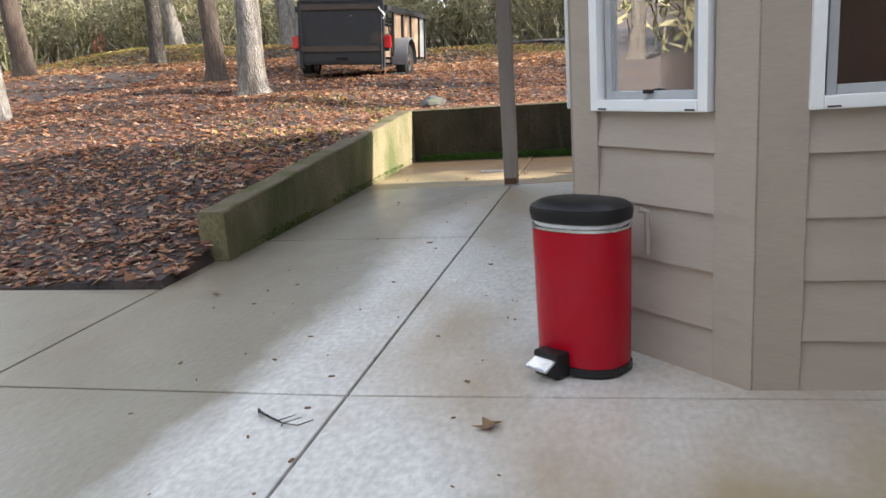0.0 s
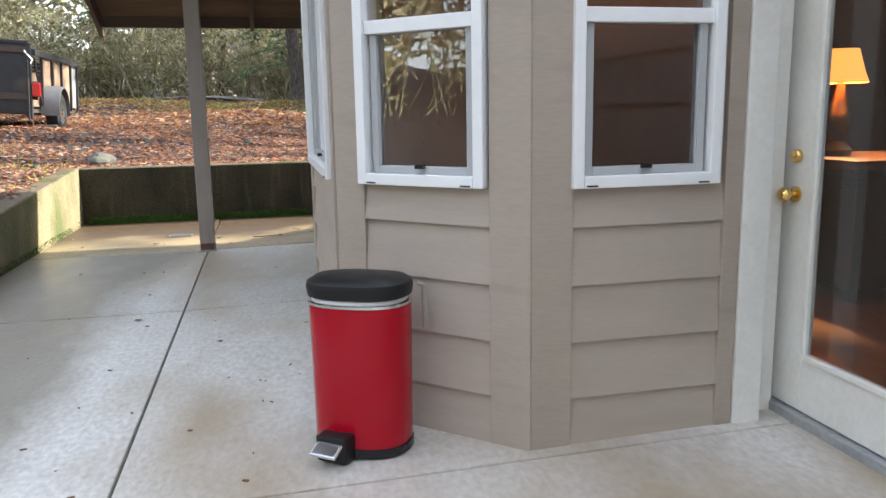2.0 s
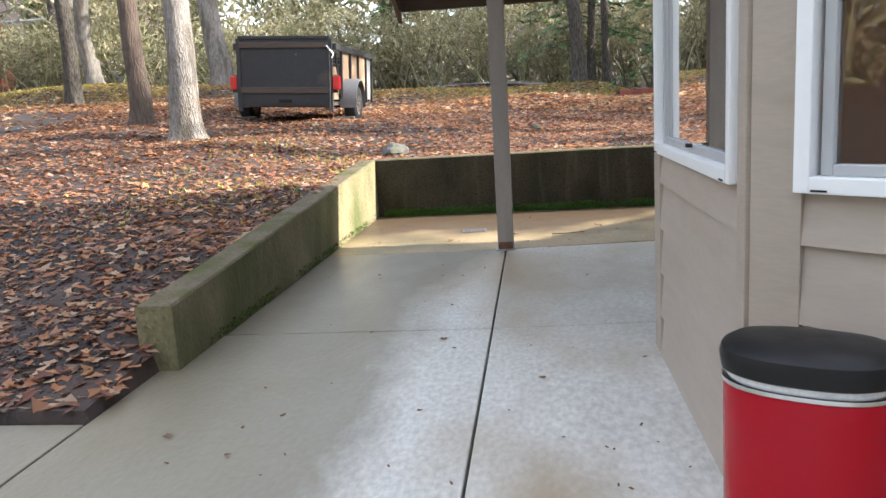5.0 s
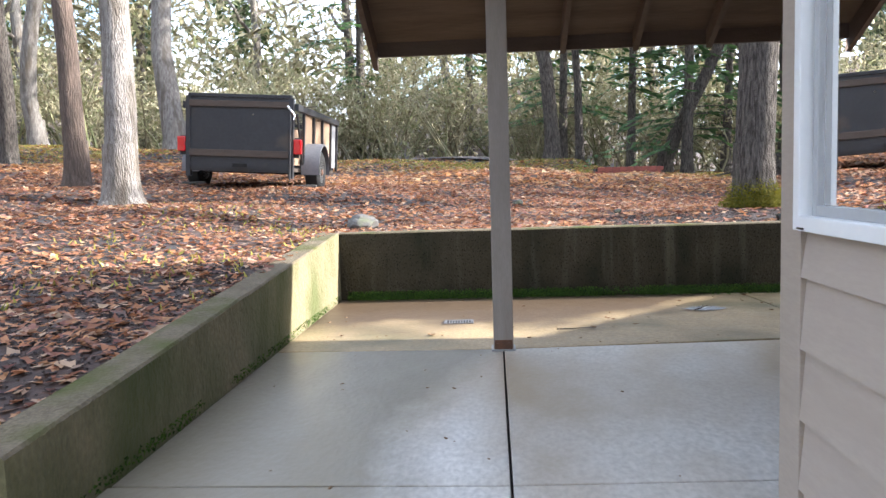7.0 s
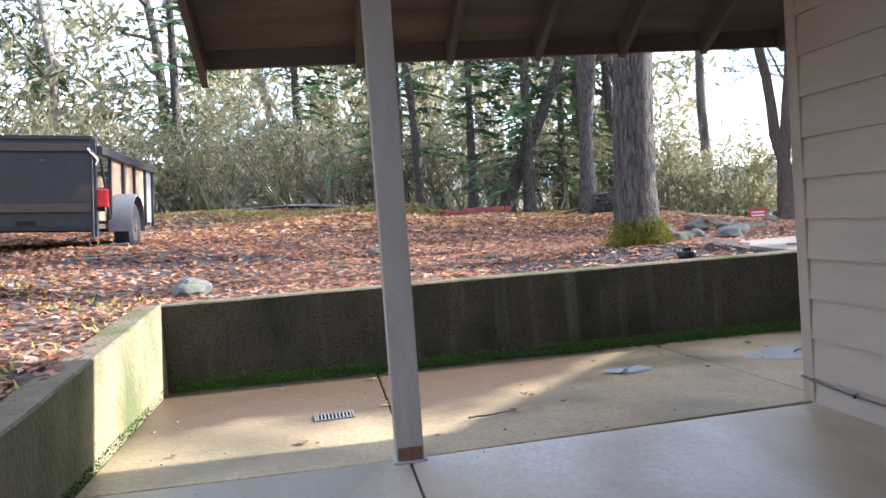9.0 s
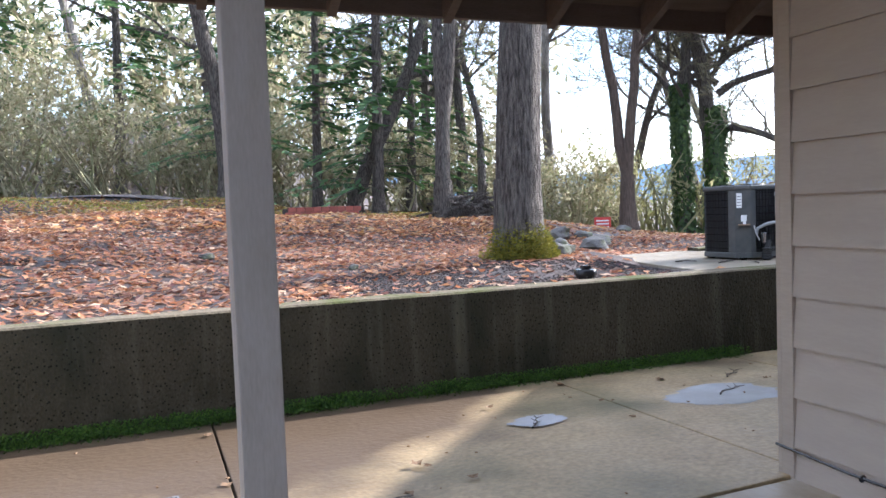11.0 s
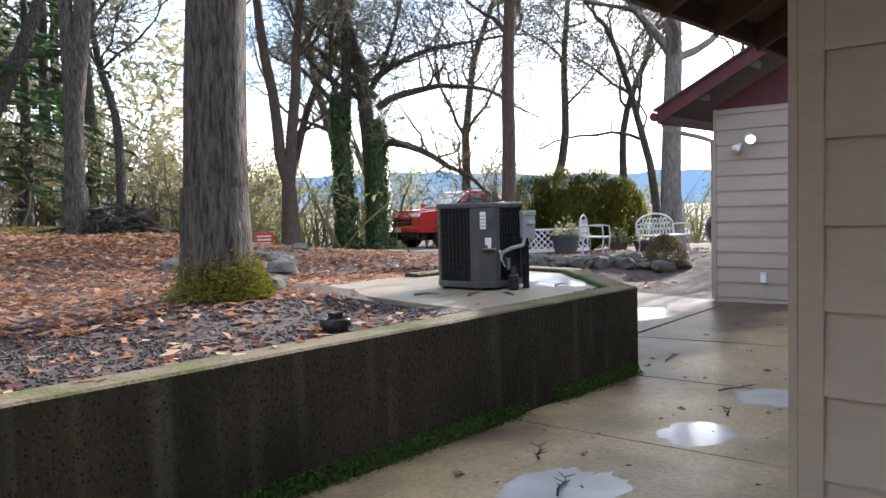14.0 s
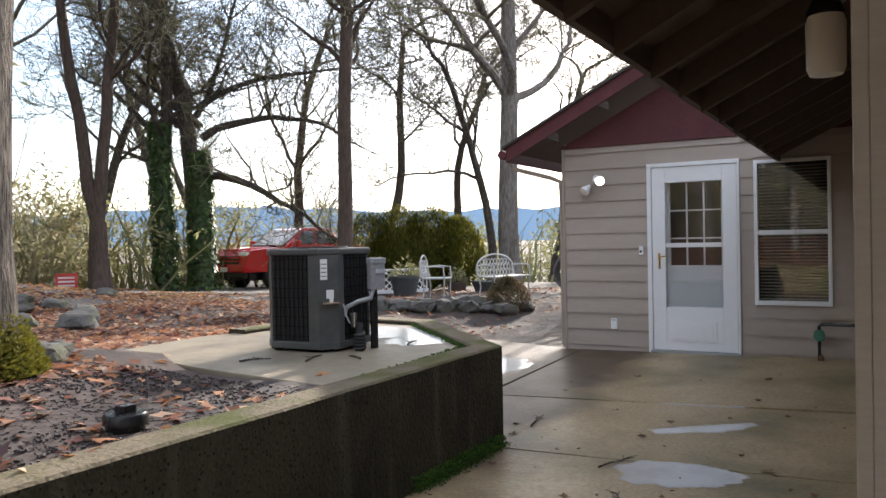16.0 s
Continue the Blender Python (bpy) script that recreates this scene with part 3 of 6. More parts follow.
class Panels:
    def prism(self, pts, z0, z1):
        part("bay_wall", Geo().prism(pts, z0, z1), M_siding, house)


g = Panels()
wall_with_hole(g, BA, BB, 0, CEIL, 0.12, 0.18, 1.49, 1.02, 2.12)
wall_with_hole(g, BB, BC, 0, CEIL, 0.12, 0.15, 0.70, 1.02, 2.12)
wall_with_hole(g, BC, BD, 0, CEIL, 0.12, 0.2, 0.72, 1.02, 2.12)
g = Geo()
wall_with_hole(g, (WD, -4.84), (WD, -9.5), 0, CEIL, 0.14, 0.03, 0.86, 0.03, 2.08)
wall_piece(g, (2.40, -4.982), (2.40, -4.84), 0, CEIL, 0.1)
wall_piece(g, (2.40, -4.84), (WD, -4.84), 0, CEIL, 0.02)
part("door_wall", g, M_siding, house)
g = Geo()
wall_piece(g, (HX, HY), (HX, -2.4), 0, 3.2, 0.12)
wall_piece(g, (HX, -2.4), BA, 0, 3.0, 0.12)
wall_piece(g, (9.5, HY), (HX + .12, HY), 0, 2.62, 0.12)
part("north_wall", g, M_siding, house)
# lapped boards and corner boards
s2 = math.sqrt(.5)
plank_wall(house, (0.865, -2.905), (0.865, -4.30), 0.015, 0.985, 0.212, 0.21, M_siding, (-1, 0))
plank_wall(house, (0.965, -4.485), (1.362, -4.882), 0.015, 0.985, 0.212, 0.21, M_siding, (-s2, -s2))
plank_wall(house, (1.62, -4.982), (2.22, -4.982), 0.015, 0.985, 0.212, 0.21, M_siding, (0, -1))
plank_wall(house, (WD, -5.70), (WD, -9.0), 0.015, 2.48, 0.257, 0.255, M_siding, (-1, 0))
plank_wall(house, (HX, HY - .062), (HX, -2.35), 0.03, 2.9, 0.2135, 0.175, M_siding, (-1, 0))
plank_wall(house, (2.21, -2.405), (0.88, -2.75), 0.03, 2.5, 0.2135, 0.175, M_siding, (-.27, .96))
upright(house, (0.865, -2.905), (0.865, -2.745), 0.0, CEIL, (-1, 0), .022)
upright(house, (0.865, -4.385), (0.865, -4.30), 0.0, CEIL, (-1, 0), .026)
upright(house, (0.865, -4.385), (0.965, -4.485), 0.0, CEIL, (-s2, -s2), .024)
upright(house, (1.362, -4.882), (1.478, -4.998), 0.0, CEIL, (-s2, -s2), .024)
upright(house, (1.452, -4.982), (1.62, -4.982), 0.0, CEIL, (0, -1), .026)
upright(house, (2.215, -4.982), (2.285, -4.982), 0.0, CEIL, (0, -1), .026)
upright(house, (HX, HY), (HX, HY - .062), 0.0, 2.9, (-1, 0), .024)
upright(house, (HX - .024, HY), (HX + .12, HY), 0.0, 2.6, (0, 1), .024)
for z in (2.12,):
    upright(house, (0.865, -2.905), (0.865, -4.30), z, CEIL, (-1, 0), .018)
    upright(house, (0.965, -4.485), (1.362, -4.882), z, CEIL, (-s2, -s2), .018)
    upright(house, (1.62, -4.982), (2.215, -4.982), z, CEIL, (0, -1), .018)
# a thin pipe along the foot of the corner wall
part("cable", Geo().tube([(HX - .03, HY + .03, .17), (HX - .035, -.3, .155), (HX - .03, -.8, .15), (HX - .035, -1.6, .16)], 0.006, 6), M_black, house, "thin black cable along the siding")
for k in range(3):
    part("clip", Geo().tube([(HX - .02, -.35 - k * .5, .155), (HX - .045, -.36 - k * .5, .15)], .01, 6), M_black, house)
part("base_sheet", Geo().box(HX - .05, HX, -2.4, HY - .02, 0.0, 0.012), M_gravel, house)

# interior behind the glass
room = tagged(new("room_interior"), "warm wood-panelled room seen through the glass", "room", kind="structure")
part("room_floor", Geo().prism([(WD + .1, -9.4), (8, -9.4), (8, -.15), (2.4, -.15), (2.4, -2.4), (1.0, -3.1), (1.0, -4.3), (1.55, -4.85), (WD + .1, -4.8)], 0.003, 0.02), M_wood_fl, room)
part("room_ceiling", Geo().prism([(WD, -9.5), (8.1, -9.5), (8.1, 0), (2.3, 0), (2.3, -2.4), (.87, -2.76), (.87, -4.385), (1.462, -4.98), (WD, -4.98)], CEIL, CEIL + .12), M_wood_in, room)
part("room_wall", Geo().box(8.0, 8.1, -9.5, 0, 0, CEIL).box(WD + .14, 8.1, -9.5, -9.4, 0, CEIL).box(2.4, 8.1, -.2, -.1, 0, CEIL), M_wood_in, room)


def sash_window(name, a, b, z0, z1, n_out, label, rail=1.55):
    """A white single-hung window standing on the line a-b: frame, rail, grey lower sash, panes, catch."""
    a, b = Vector((*a, 0)), Vector((*b, 0))
    d = (b - a).normalized()
    n = Vector((*n_out, 0)).normalized()
    L = (b - a).length
    m = Matrix((( d.x, n.x, 0, a.x), (d.y, n.y, 0, a.y), (0, 0, 1, 0), (0, 0, 0, 1)))
    w = tagged(new(name), label, "window", "bay windows", "structure")
    fw, out, inn = 0.042, 0.045, -0.05

    def bar(nm, x0, x1, y0, y1, c0, c1, mt, par=w, bev=0.004):
        return part(nm, Geo().box(x0, x1, y0, y1, c0, c1, m), mt, par, bevel=bev)
    bar("window_frame", 0, fw, inn, out, z0, z1, M_white)
    bar("window_frame", L - fw, L, inn, out, z0, z1, M_white)
    bar("window_frame", fw, L - fw, inn, out, z1 - fw, z1, M_white)
    bar("window_sill", fw, L - fw, inn, out + .003, z0, z0 + fw, M_white)
    bar("weep_cover", .05, .09, out + .003, out + .008, z0 + .006, z0 + .011, M_black, bev=0)
    bar("weep_cover", L - .09, L - .05, out + .003, out + .008, z0 + .006, z0 + .011, M_black, bev=0)
    bar("meeting_rail", fw, L - fw, -.03, .03, rail, rail + .05, M_white)
    s = new("lower_sash", None)
    s.parent = w
    x0, x1, y0, y1 = fw + .012, L - fw - .012, -.03, .012
    for q in ((x0, x0 + .03, z0 + fw, rail), (x1 - .03, x1, z0 + fw, rail)):
        bar("stile", q[0], q[1], y0, y1, q[2], q[3], M_grey, s)
    bar("bottom_rail", x0 + .03, x1 - .03, y0, y1, z0 + fw, z0 + fw + .03, M_grey, s)
    bar("catch", L / 2 - .018, L / 2 + .018, y1, y1 + .02, z0 + fw + .022, z0 + fw + .036, M_black, s, 0)
    p = bar("pane", x0 + .03, x1 - .03, -.012, -.008, z0 + fw + .03, rail, M_glass, w, 0)
    q = bar("pane", fw, L - fw, -.002, .002, rail + .05, z1 - fw, M_glass, w, 0)
    p.visible_shadow = q.visible_shadow = False
    return w


sash_window("window_1", (0.865, -2.90), (0.865, -4.28), 0.985, 2.16, (-1, 0), "white picture window in the side of the bay", 2.06)
sash_window("window_2", (0.955, -4.475), (1.352, -4.872), 0.985, 2.16, (-s2, -s2), "white sash window in the slanted side of the bay")
sash_window("window_3", (1.612, -4.982), (2.183, -4.982), 0.985, 2.16, (0, -1), "white sash window beside the glazed door")

# glazed door
door = tagged(new("door_1"), "white door with a full glass pane and brass knob", "door", kind="structure")


def dbox(nm, y0, y1, z0, z1, x0, x1, mt, par=door, bev=0.004):
    return part(nm, Geo().box(x0, x1, y0, y1, z0, z1), mt, par, bevel=bev)


X = WD
part("door_casing", Geo().box(2.288, 2.404, -5.018, -4.84, 0, 2.2), M_whitep, door, bevel=.004)
part("door_casing", Geo().box(2.406, WD - .022, -4.93, -4.842, 0, 2.198), M_whitep, door, bevel=.003)
dbox("door_jamb", -4.885, -4.862, 0, 2.1, X - .02, X + .1, M_whitep)
dbox("door_jamb", -5.685, -5.66, 0, 2.1, X - .02, X + .1, M_whitep)
dbox("door_casing", -5.70, -5.685, 0, 2.2, X - .03, X + .0, M_whitep)
dbox("threshold", -5.685, -4.874, 0.03, 0.082, X - .03, X + .14, M_galv)
for y0, y1, z0, z1 in ((-5.06, -4.89, .088, 2.07), (-5.655, -5.575, .088, 2.07), (-5.575, -5.06, .088, .295), (-5.575, -5.06, 1.93, 2.07)):
    dbox("door_rail", y0, y1, z0, z1, X + .005, X + .05, M_whitep)
for y0, y1, z0, z1 in ((-5.085, -5.06, .295, 1.93), (-5.575, -5.552, .295, 1.93), (-5.552, -5.085, .295, .32), (-5.552, -5.085, 1.905, 1.93)):
    dbox("glass_bead", y0, y1, z0, z1, X - .006, X + .03, M_whitep, bev=.006)
gp = dbox("pane", -5.552, -5.085, .32, 1.905, X + .012, X + .016, M_glass, bev=0)
gp.visible_shadow = False
for z, r in ((.925, .031), (1.07, .026)):
    part("door_knob", Geo().lathe([(r, 0), (r, .008), (.011, .012), (.011, .035), (r * .9, .045), (r * .95, .06), (r * .6, .072), (.002, .074)] if z < 1 else [(r, 0), (r, .012), (r * .8, .02), (.010, .022), (.009, .028), (.002, .03)], 18, m=pose(X + .004, -4.972, z, 0, -90, 0)), M_brass, door, smooth=True)
part("strike_plate", Geo().box(X - .024, X - .02, -4.885, -4.862, .88, .97), M_brass, door)

# table lamp and furniture inside
lampt = thing("table_lamp", "lit table lamp with an orange-glowing shade", "lamp")
shade = Geo().lathe([(.10, 1.32), (.14, 1.18), (.17, 1.10)], 20, m=pose(4.35, -3.0, 0.30))
shade.f = shade.f[:-2]
part("shade", shade, M_shade, lampt, smooth=True)
part("base", Geo().lathe([(.09, .62), (.10, .66), (.05, .72), (.09, .86), (.03, 1.04), (.02, 1.14)], 16, m=pose(4.35, -3.0, 0.30)), M_dark_in, lampt, smooth=True)
part("glow", Geo().lathe([(.02, 1.14), (.04, 1.2), (.02, 1.26)], 10, m=pose(4.35, -3.0, .30)), M_shade, lampt)
sideb = thing("sideboard", "dark wooden sideboard under the lamp", "cabinet")
part("body", Geo().box(4.1, 5.6, -3.5, -2.7, .1, .86), M_dark_in, sideb, bevel=.01)
part("top", Geo().box(4.06, 5.64, -3.54, -2.66, .86, .92), M_wood_in, sideb, bevel=.01)
for y in (-3.45, -2.75):
    for x in (4.15, 5.55):
        part("leg", Geo().box(x - .03, x + .03, y - .03, y + .03, .02, .1), M_dark_in, sideb)
sofa = thing("armchair", "dark red upholstered armchair in the room", "chair")
part("seat", Geo().box(4.3, 5.0, -6.0, -5.3, .1, .45), M_maroon, sofa, bevel=.05)
part("backrest", Geo().box(4.9, 5.1, -6.0, -5.3, .1, 1.0), M_maroon, sofa, bevel=.06)
part("arm", Geo().box(4.3, 5.0, -6.12, -6.0, .1, .62), M_maroon, sofa, bevel=.04)
part("arm", Geo().box(4.3, 5.0, -5.3, -5.18, .1, .62), M_maroon, sofa, bevel=.04)
part("foot", Geo().box(4.35, 5.0, -5.95, -5.35, .02, .1), M_dark_in, sofa)
inlamp = new("lamp_bulb", bpy.data.lights.new("lamp_bulb", "POINT"))
inlamp.data.energy, inlamp.data.color, inlamp.data.shadow_soft_size = 75.0, (1.0, .6, .28), .03
inlamp.location = (4.35, -3.0, 1.59)

# ---- roof over house and patio ----
PITCH = 0.5
RX0, RX1 = -0.93, 9.48
EY, EZ = 1.0, 2.14
ridge_y = -2.6


def under(y):
    return EZ + 0.09 + (EY - y) * PITCH if y > ridge_y else EZ + 0.09 + (EY - 2 * ridge_y + y) * PITCH


south = -3.5
roof = tagged(new("roof"), "brown eaves with exposed rafters and plywood soffit", "roof", kind="structure")


def sloped(y0, y1, dz, t, x0, x1):
    g = Geo()
    for y in (y0, y1):
        for x in (x0, x1):
            g.v += [(x, y, under(y) + dz), (x, y, under(y) + dz + t)]
    g.f += [(0, 4, 6, 2), (1, 3, 7, 5), (0, 1, 5, 4), (2, 6, 7, 3), (0, 2, 3, 1), (4, 5, 7, 6)]
    return g


part("soffit", sloped(EY, ridge_y, .0, .02, RX0, RX1), M_ply, roof)
part("soffit", sloped(ridge_y, south, .0, .02, RX0, RX1), M_ply, roof)
part("shingles", sloped(EY + .04, ridge_y, .03, .03, RX0 - .02, RX1), M_shingle, roof)
part("shingles", sloped(ridge_y, south - .04, .03, .03, RX0 - .02, RX1), M_shingle, roof)
x = -0.038
while x < RX1 - .1:
    part("rafter", sloped(EY - .04, ridge_y, -.14, .14, x - .02, x + .022), M_brown, roof)
    x += 0.557
part("fascia", Geo().box(RX0, RX1, EY - .04, EY, EZ, EZ + .15), M_brown, roof, bevel=.003)
part("barge_board", sloped(EY + .03, ridge_y, -.17, .22, RX0 - .045, RX0 - .005), M_brown, roof)
part("barge_board", sloped(ridge_y, south, -.17, .22, RX0 - .045, RX0 - .005), M_brown, roof)
part("beam", Geo().box(RX0 + .1, HX, -.07, .07, 2.40, 2.58), M_brown, roof, bevel=.004)

post = thing("porch_post", "square grey-brown painted wooden porch post", "post")
part("shaft", Geo().box(-.067, .067, -.067, .067, .012, 2.4), M_post, post, bevel=.006)
part("base_plate", Geo().box(-.082, .082, -.082, .082, 0, .012), M_galv, post, bevel=.002)
part("base_strap", Geo().box(-.06, .06, -.0705, -.067, .012, .075), M_rust, post, "rust-stained metal strap")
for sx in (-.035, .035):
    part("bolt", Geo().tube([(sx, -.070, .05), (sx, -.081, .05)], .008, 6), M_rust, post)

# jar lamp under the eaves
jar = thing("porch_lamp", "frosted glass jar lamp hanging from the eaves", "lamp")
JX, JY = 4.05, 0.215
part("glass_jar", Geo().lathe([(.02, 1.93), (.058, 1.935), (.068, 1.96), (.07, 2.13), (.06, 2.16)], 20, m=pose(JX, JY, .04)), M_lampglass, jar, smooth=True)
part("cap", Geo().lathe([(.065, 2.155), (.068, 2.17), (.05, 2.21), (.03, 2.25), (.02, 2.30)], 18, m=pose(JX, JY, .04)), M_black, jar, smooth=True)
part("stem", Geo().tube([(JX, JY, 2.33), (JX, JY, under(JY))], .012, 8), M_black, jar)

# ---- gable wing ----
GX = 9.52
gab = tagged(new("gable_wing"), "taupe lap-sided gable end with maroon trim", "house")
g = Geo()
# openings: door and window
wy = lambda y0, y1, z0, z1: g.box(GX, GX + .14, y0, y1, z0, z1)
wy(HY, .52, 0, 2.5), wy(.52, 1.21, 0, .66), wy(.52, 1.21, 2.14, 2.5), wy(1.21, 1.40, 0, 2.5), wy(1.40, 2.31, 2.16, 2.5), wy(2.31, 3.34, 0, 2.5)
g.box(GX + .14, 15, 3.20, 3.34, 0, 2.5)
part("wall", g, M_siding, gab)
for y0, y1 in ((HY, .50), (1.235, 1.36), (2.36, 3.335)):
    plank_wall(gab, (GX, y0), (GX, y1), 0.03, 2.44, 0.186, 0.135, M_siding, (-1, 0), .011)
plank_wall(gab, (GX, .50), (GX, 1.235), 0.03, .64, 0.186, 0.135, M_siding, (-1, 0), .011)
plank_wall(gab, (GX, .50), (GX, 2.36), 2.20, 2.44, 0.186, 2.367, M_siding, (-1, 0), .011)
upright(gab, (GX, 3.335), (GX, 3.365), 0.02, 2.46, (-1, 0), .03)
peak_y, peak_z, tipy, tipz = 1.05, 3.72, 3.90, 2.29
part("gable_panel", Geo().add([(GX - .03, HY, 2.44), (GX - .03, 3.40, 2.44), (GX - .03, peak_y, 3.62), (GX - .03, HY, 3.2), (GX + .1, HY, 2.44), (GX + .1, 3.40, 2.44), (GX + .1, peak_y, 3.62), (GX + .1, HY, 3.2)], [(0, 1, 2, 3), (7, 6, 5, 4), (0, 4, 5, 1)]), M_maroon, gab, "maroon painted gable panel")
gs = (peak_z - tipz) / (tipy - peak_y)


def grake(x0, x1, y0, y1, lo, hi):
    g = Geo()
    for x in (x0, x1):
        for y in (y0, y1):
            z = tipz + (tipy - y) * gs
            g.v += [(x, y, z + lo), (x, y, z + hi)]
    g.f += [(0, 2, 3, 1), (4, 5, 7, 6), (0, 4, 6, 2), (1, 3, 7, 5), (0, 1, 5, 4), (2, 6, 7, 3)]
    return g


part("barge_board", grake(GX - .44, GX - .40, tipy, .4, .0, .17), M_maroon, gab, "maroon barge board")
part("soffit", grake(GX - .40, 15, tipy - .02, .4, .10, .12), M_brown, gab)
part("shingles", grake(GX - .47, 15, tipy + .04, .4, .17, .20), M_shingle, gab)
for k in range(4):
    part("lookout", grake(GX - .40, GX, tipy - .45 - k * .62, tipy - .49 - k * .62, .01, .10), M_brown, gab)
part("fascia", Geo().box(GX - .4, 15, tipy - .03, tipy, tipz, tipz + .15), M_maroon, gab)
part("gutter", Geo().tube([(GX - .45, tipy + .05, tipz + .09), (15, tipy + .05, tipz + .09)], .055, 8), M_maroon, gab, "maroon gutter along the eave", smooth=True)
part("downspout", Geo().tube([(GX - .25, tipy + .03, tipz + .06), (GX - .25, tipy + .0, tipz - .06), (GX - .05, 3.50, 2.11), (GX + .02, 3.40, 2.06), (GX + .05, 3.40, 1.8), (GX + .05, 3.40, .1)], .03, 8), M_siding, gab, "taupe painted downspout", smooth=True)

# storm door
sd = tagged(new("door_2"), "white storm door with glass over a panelled door", "door", kind="structure")


def sbox(nm, y0, y1, z0, z1, x0, x1, mt=None, par=sd, bev=.004, label=""):
    return part(nm, Geo().box(GX + x0, GX + x1, y0, y1, z0, z1), mt or M_white, par, label, bevel=bev)


sbox("door_casing", 2.31, 2.358, .085, 2.20, -.035, .05)
sbox("door_casing", 1.375, 1.40, .085, 2.20, -.035, .05)
sbox("door_casing", 1.40, 2.31, 2.155, 2.20, -.035, .05)
sbox("threshold", 1.38, 2.33, .06, .115, -.06, .1, M_galv)
for y0, y1, z0, z1 in ((2.16, 2.305, .12, 2.15), (1.405, 1.55, .12, 2.15), (1.55, 2.16, 1.98, 2.15), (1.55, 2.16, .12, .60), (1.55, 2.16, 1.26, 1.31)):
    sbox("door_rail", y0, y1, z0, z1, -.02, .015)
sbox("kick_panel", 1.62, 2.09, .22, .45, -.03, -.02, bev=.008)
sbox("kick_panel", 1.66, 2.05, .25, .42, -.036, -.03, bev=.005)
for z0, z1 in ((.60, 1.26), (1.31, 1.98)):
    p = sbox("pane", 1.55, 2.16, z0, z1, -.004, .0, M_glass, bev=0)
    p.visible_shadow = False
sbox("handle_plate", 2.215, 2.24, 1.02, 1.20, -.028, -.02, M_brass)
part("handle", Geo().tube([(GX - .028, 2.228, 1.16), (GX - .06, 2.228, 1.16), (GX - .06, 2.15, 1.165)], .008, 8), M_brass, sd, smooth=True)
sbox("inner_door", 1.42, 2.29, .118, 1.06, .035, .07, M_white)
sbox("inner_panel", 1.60, 1.82, .66, .92, .028, .035, bev=.006)
sbox("inner_panel", 1.90, 2.12, .66, .92, .028, .035, bev=.006)
sbox("inner_stile", 1.42, 1.58, 1.06, 2.1, .07, .11)
sbox("inner_stile", 2.13, 2.29, 1.06, 2.1, .07, .11)
sbox("inner_rail", 1.58, 2.13, 1.98, 2.1, .07, .11)
for k in (1, 2):
    sbox("muntin", 1.58 + k * .183 - .008, 1.58 + k * .183 + .008, 1.06, 1.98, .08, .10, bev=0)
for z in (1.36, 1.67):
    sbox("muntin", 1.58, 2.13, z - .008, z + .008, .08, .10, bev=0)
# added dark sheet standing in for the unlit room behind the glass
part("door_back", Geo().box(GX + .6, GX + .62, 1.0, 2.8, 0, 2.3), M_dark_in, sd)

# window with blinds
wg = tagged(new("window_4"), "white sash window with tan slatted blinds", "window", kind="structure")


def gbox(nm, y0, y1, z0, z1, x0, x1, mt=None, par=wg, bev=.003):
    return part(nm, Geo().box(GX + x0, GX + x1, y0, y1, z0, z1), mt or M_white, par, bevel=bev)


for y0, y1, z0, z1 in ((.50, .535, .645, 2.165), (1.195, 1.232, .645, 2.165), (.535, 1.195, 2.13, 2.165), (.535, 1.195, .645, .69), (.535, 1.195, 1.38, 1.43)):
    gbox("window_frame", y0, y1, z0, z1, -.035, .05)
for z0, z1 in ((.69, 1.38), (1.43, 2.13)):
    p = gbox("pane", .535, 1.195, z0, z1, .0, .004, M_glass, bev=0)
    p.visible_shadow = False
for k in range(42):
    z = .70 + k * .0338
    part("slat", Geo().add([(GX + .05, .54, z), (GX + .05, 1.19, z), (GX + .072, 1.19, z + .012), (GX + .072, .54, z + .012)], [(0, 1, 2, 3)]), M_blind, wg)
# added sheet: the room's darkness behind the blinds
part("dark_back", Geo().box(GX + .12, GX + .13, .45, 1.3, .5, 2.3), M_dark_in, wg)

# wall fittings on the gable
fl = thing("floodlight", "white twin-head security floodlight, one lamp lit", "light")
part("wall_plate", Geo().lathe([(.055, 0), (.055, .02), (.03, .035)], 16, m=pose(GX - .018, 2.93, 2.06, 0, -90, 0)), M_white, fl, smooth=True)
M_lit = plain("lit lamp lens", (1.0, .93, .75), .4, emit=2.5)
for dy, dz, lens in ((.07, -.05, M_lampglass), (-.035, .02, M_lit)):
    m = look((GX - .03, 2.93, 2.06), (GX - .5, 2.93 + dy * 4, 2.06 + dz * 4 - .25))
    hd = part("lamp_head", Geo().lathe([(.02, -.03), (.035, -.07), (.055, -.11), (.058, -.15)], 16, m=Matrix.Translation((0, dy, dz)) @ m), M_white, fl, smooth=True)
    part("lens", Geo().lathe([(.05, -.151), (.04, -.160), (.01, -.165)], 16, m=Matrix.Translation((0, dy, dz)) @ m), lens, hd, smooth=True)
db = thing("doorbell", "small white doorbell button on the siding", "doorbell")
part("case", Geo().box(GX - .035, GX - .012, 2.41, 2.455, 1.18, 1.28), M_white, db, bevel=.006)
part("button", Geo().lathe([(.014, 0), (.012, .006)], 12, m=pose(GX - .035, 2.433, 1.22, 0, -90, 0)), M_black, db)
ou = thing("outlet_box", "white weatherproof outlet cover on the siding", "outlet")
part("cover", Geo().box(GX - .05, GX - .012, 2.72, 2.79, .33, .45), M_white, ou, bevel=.008)
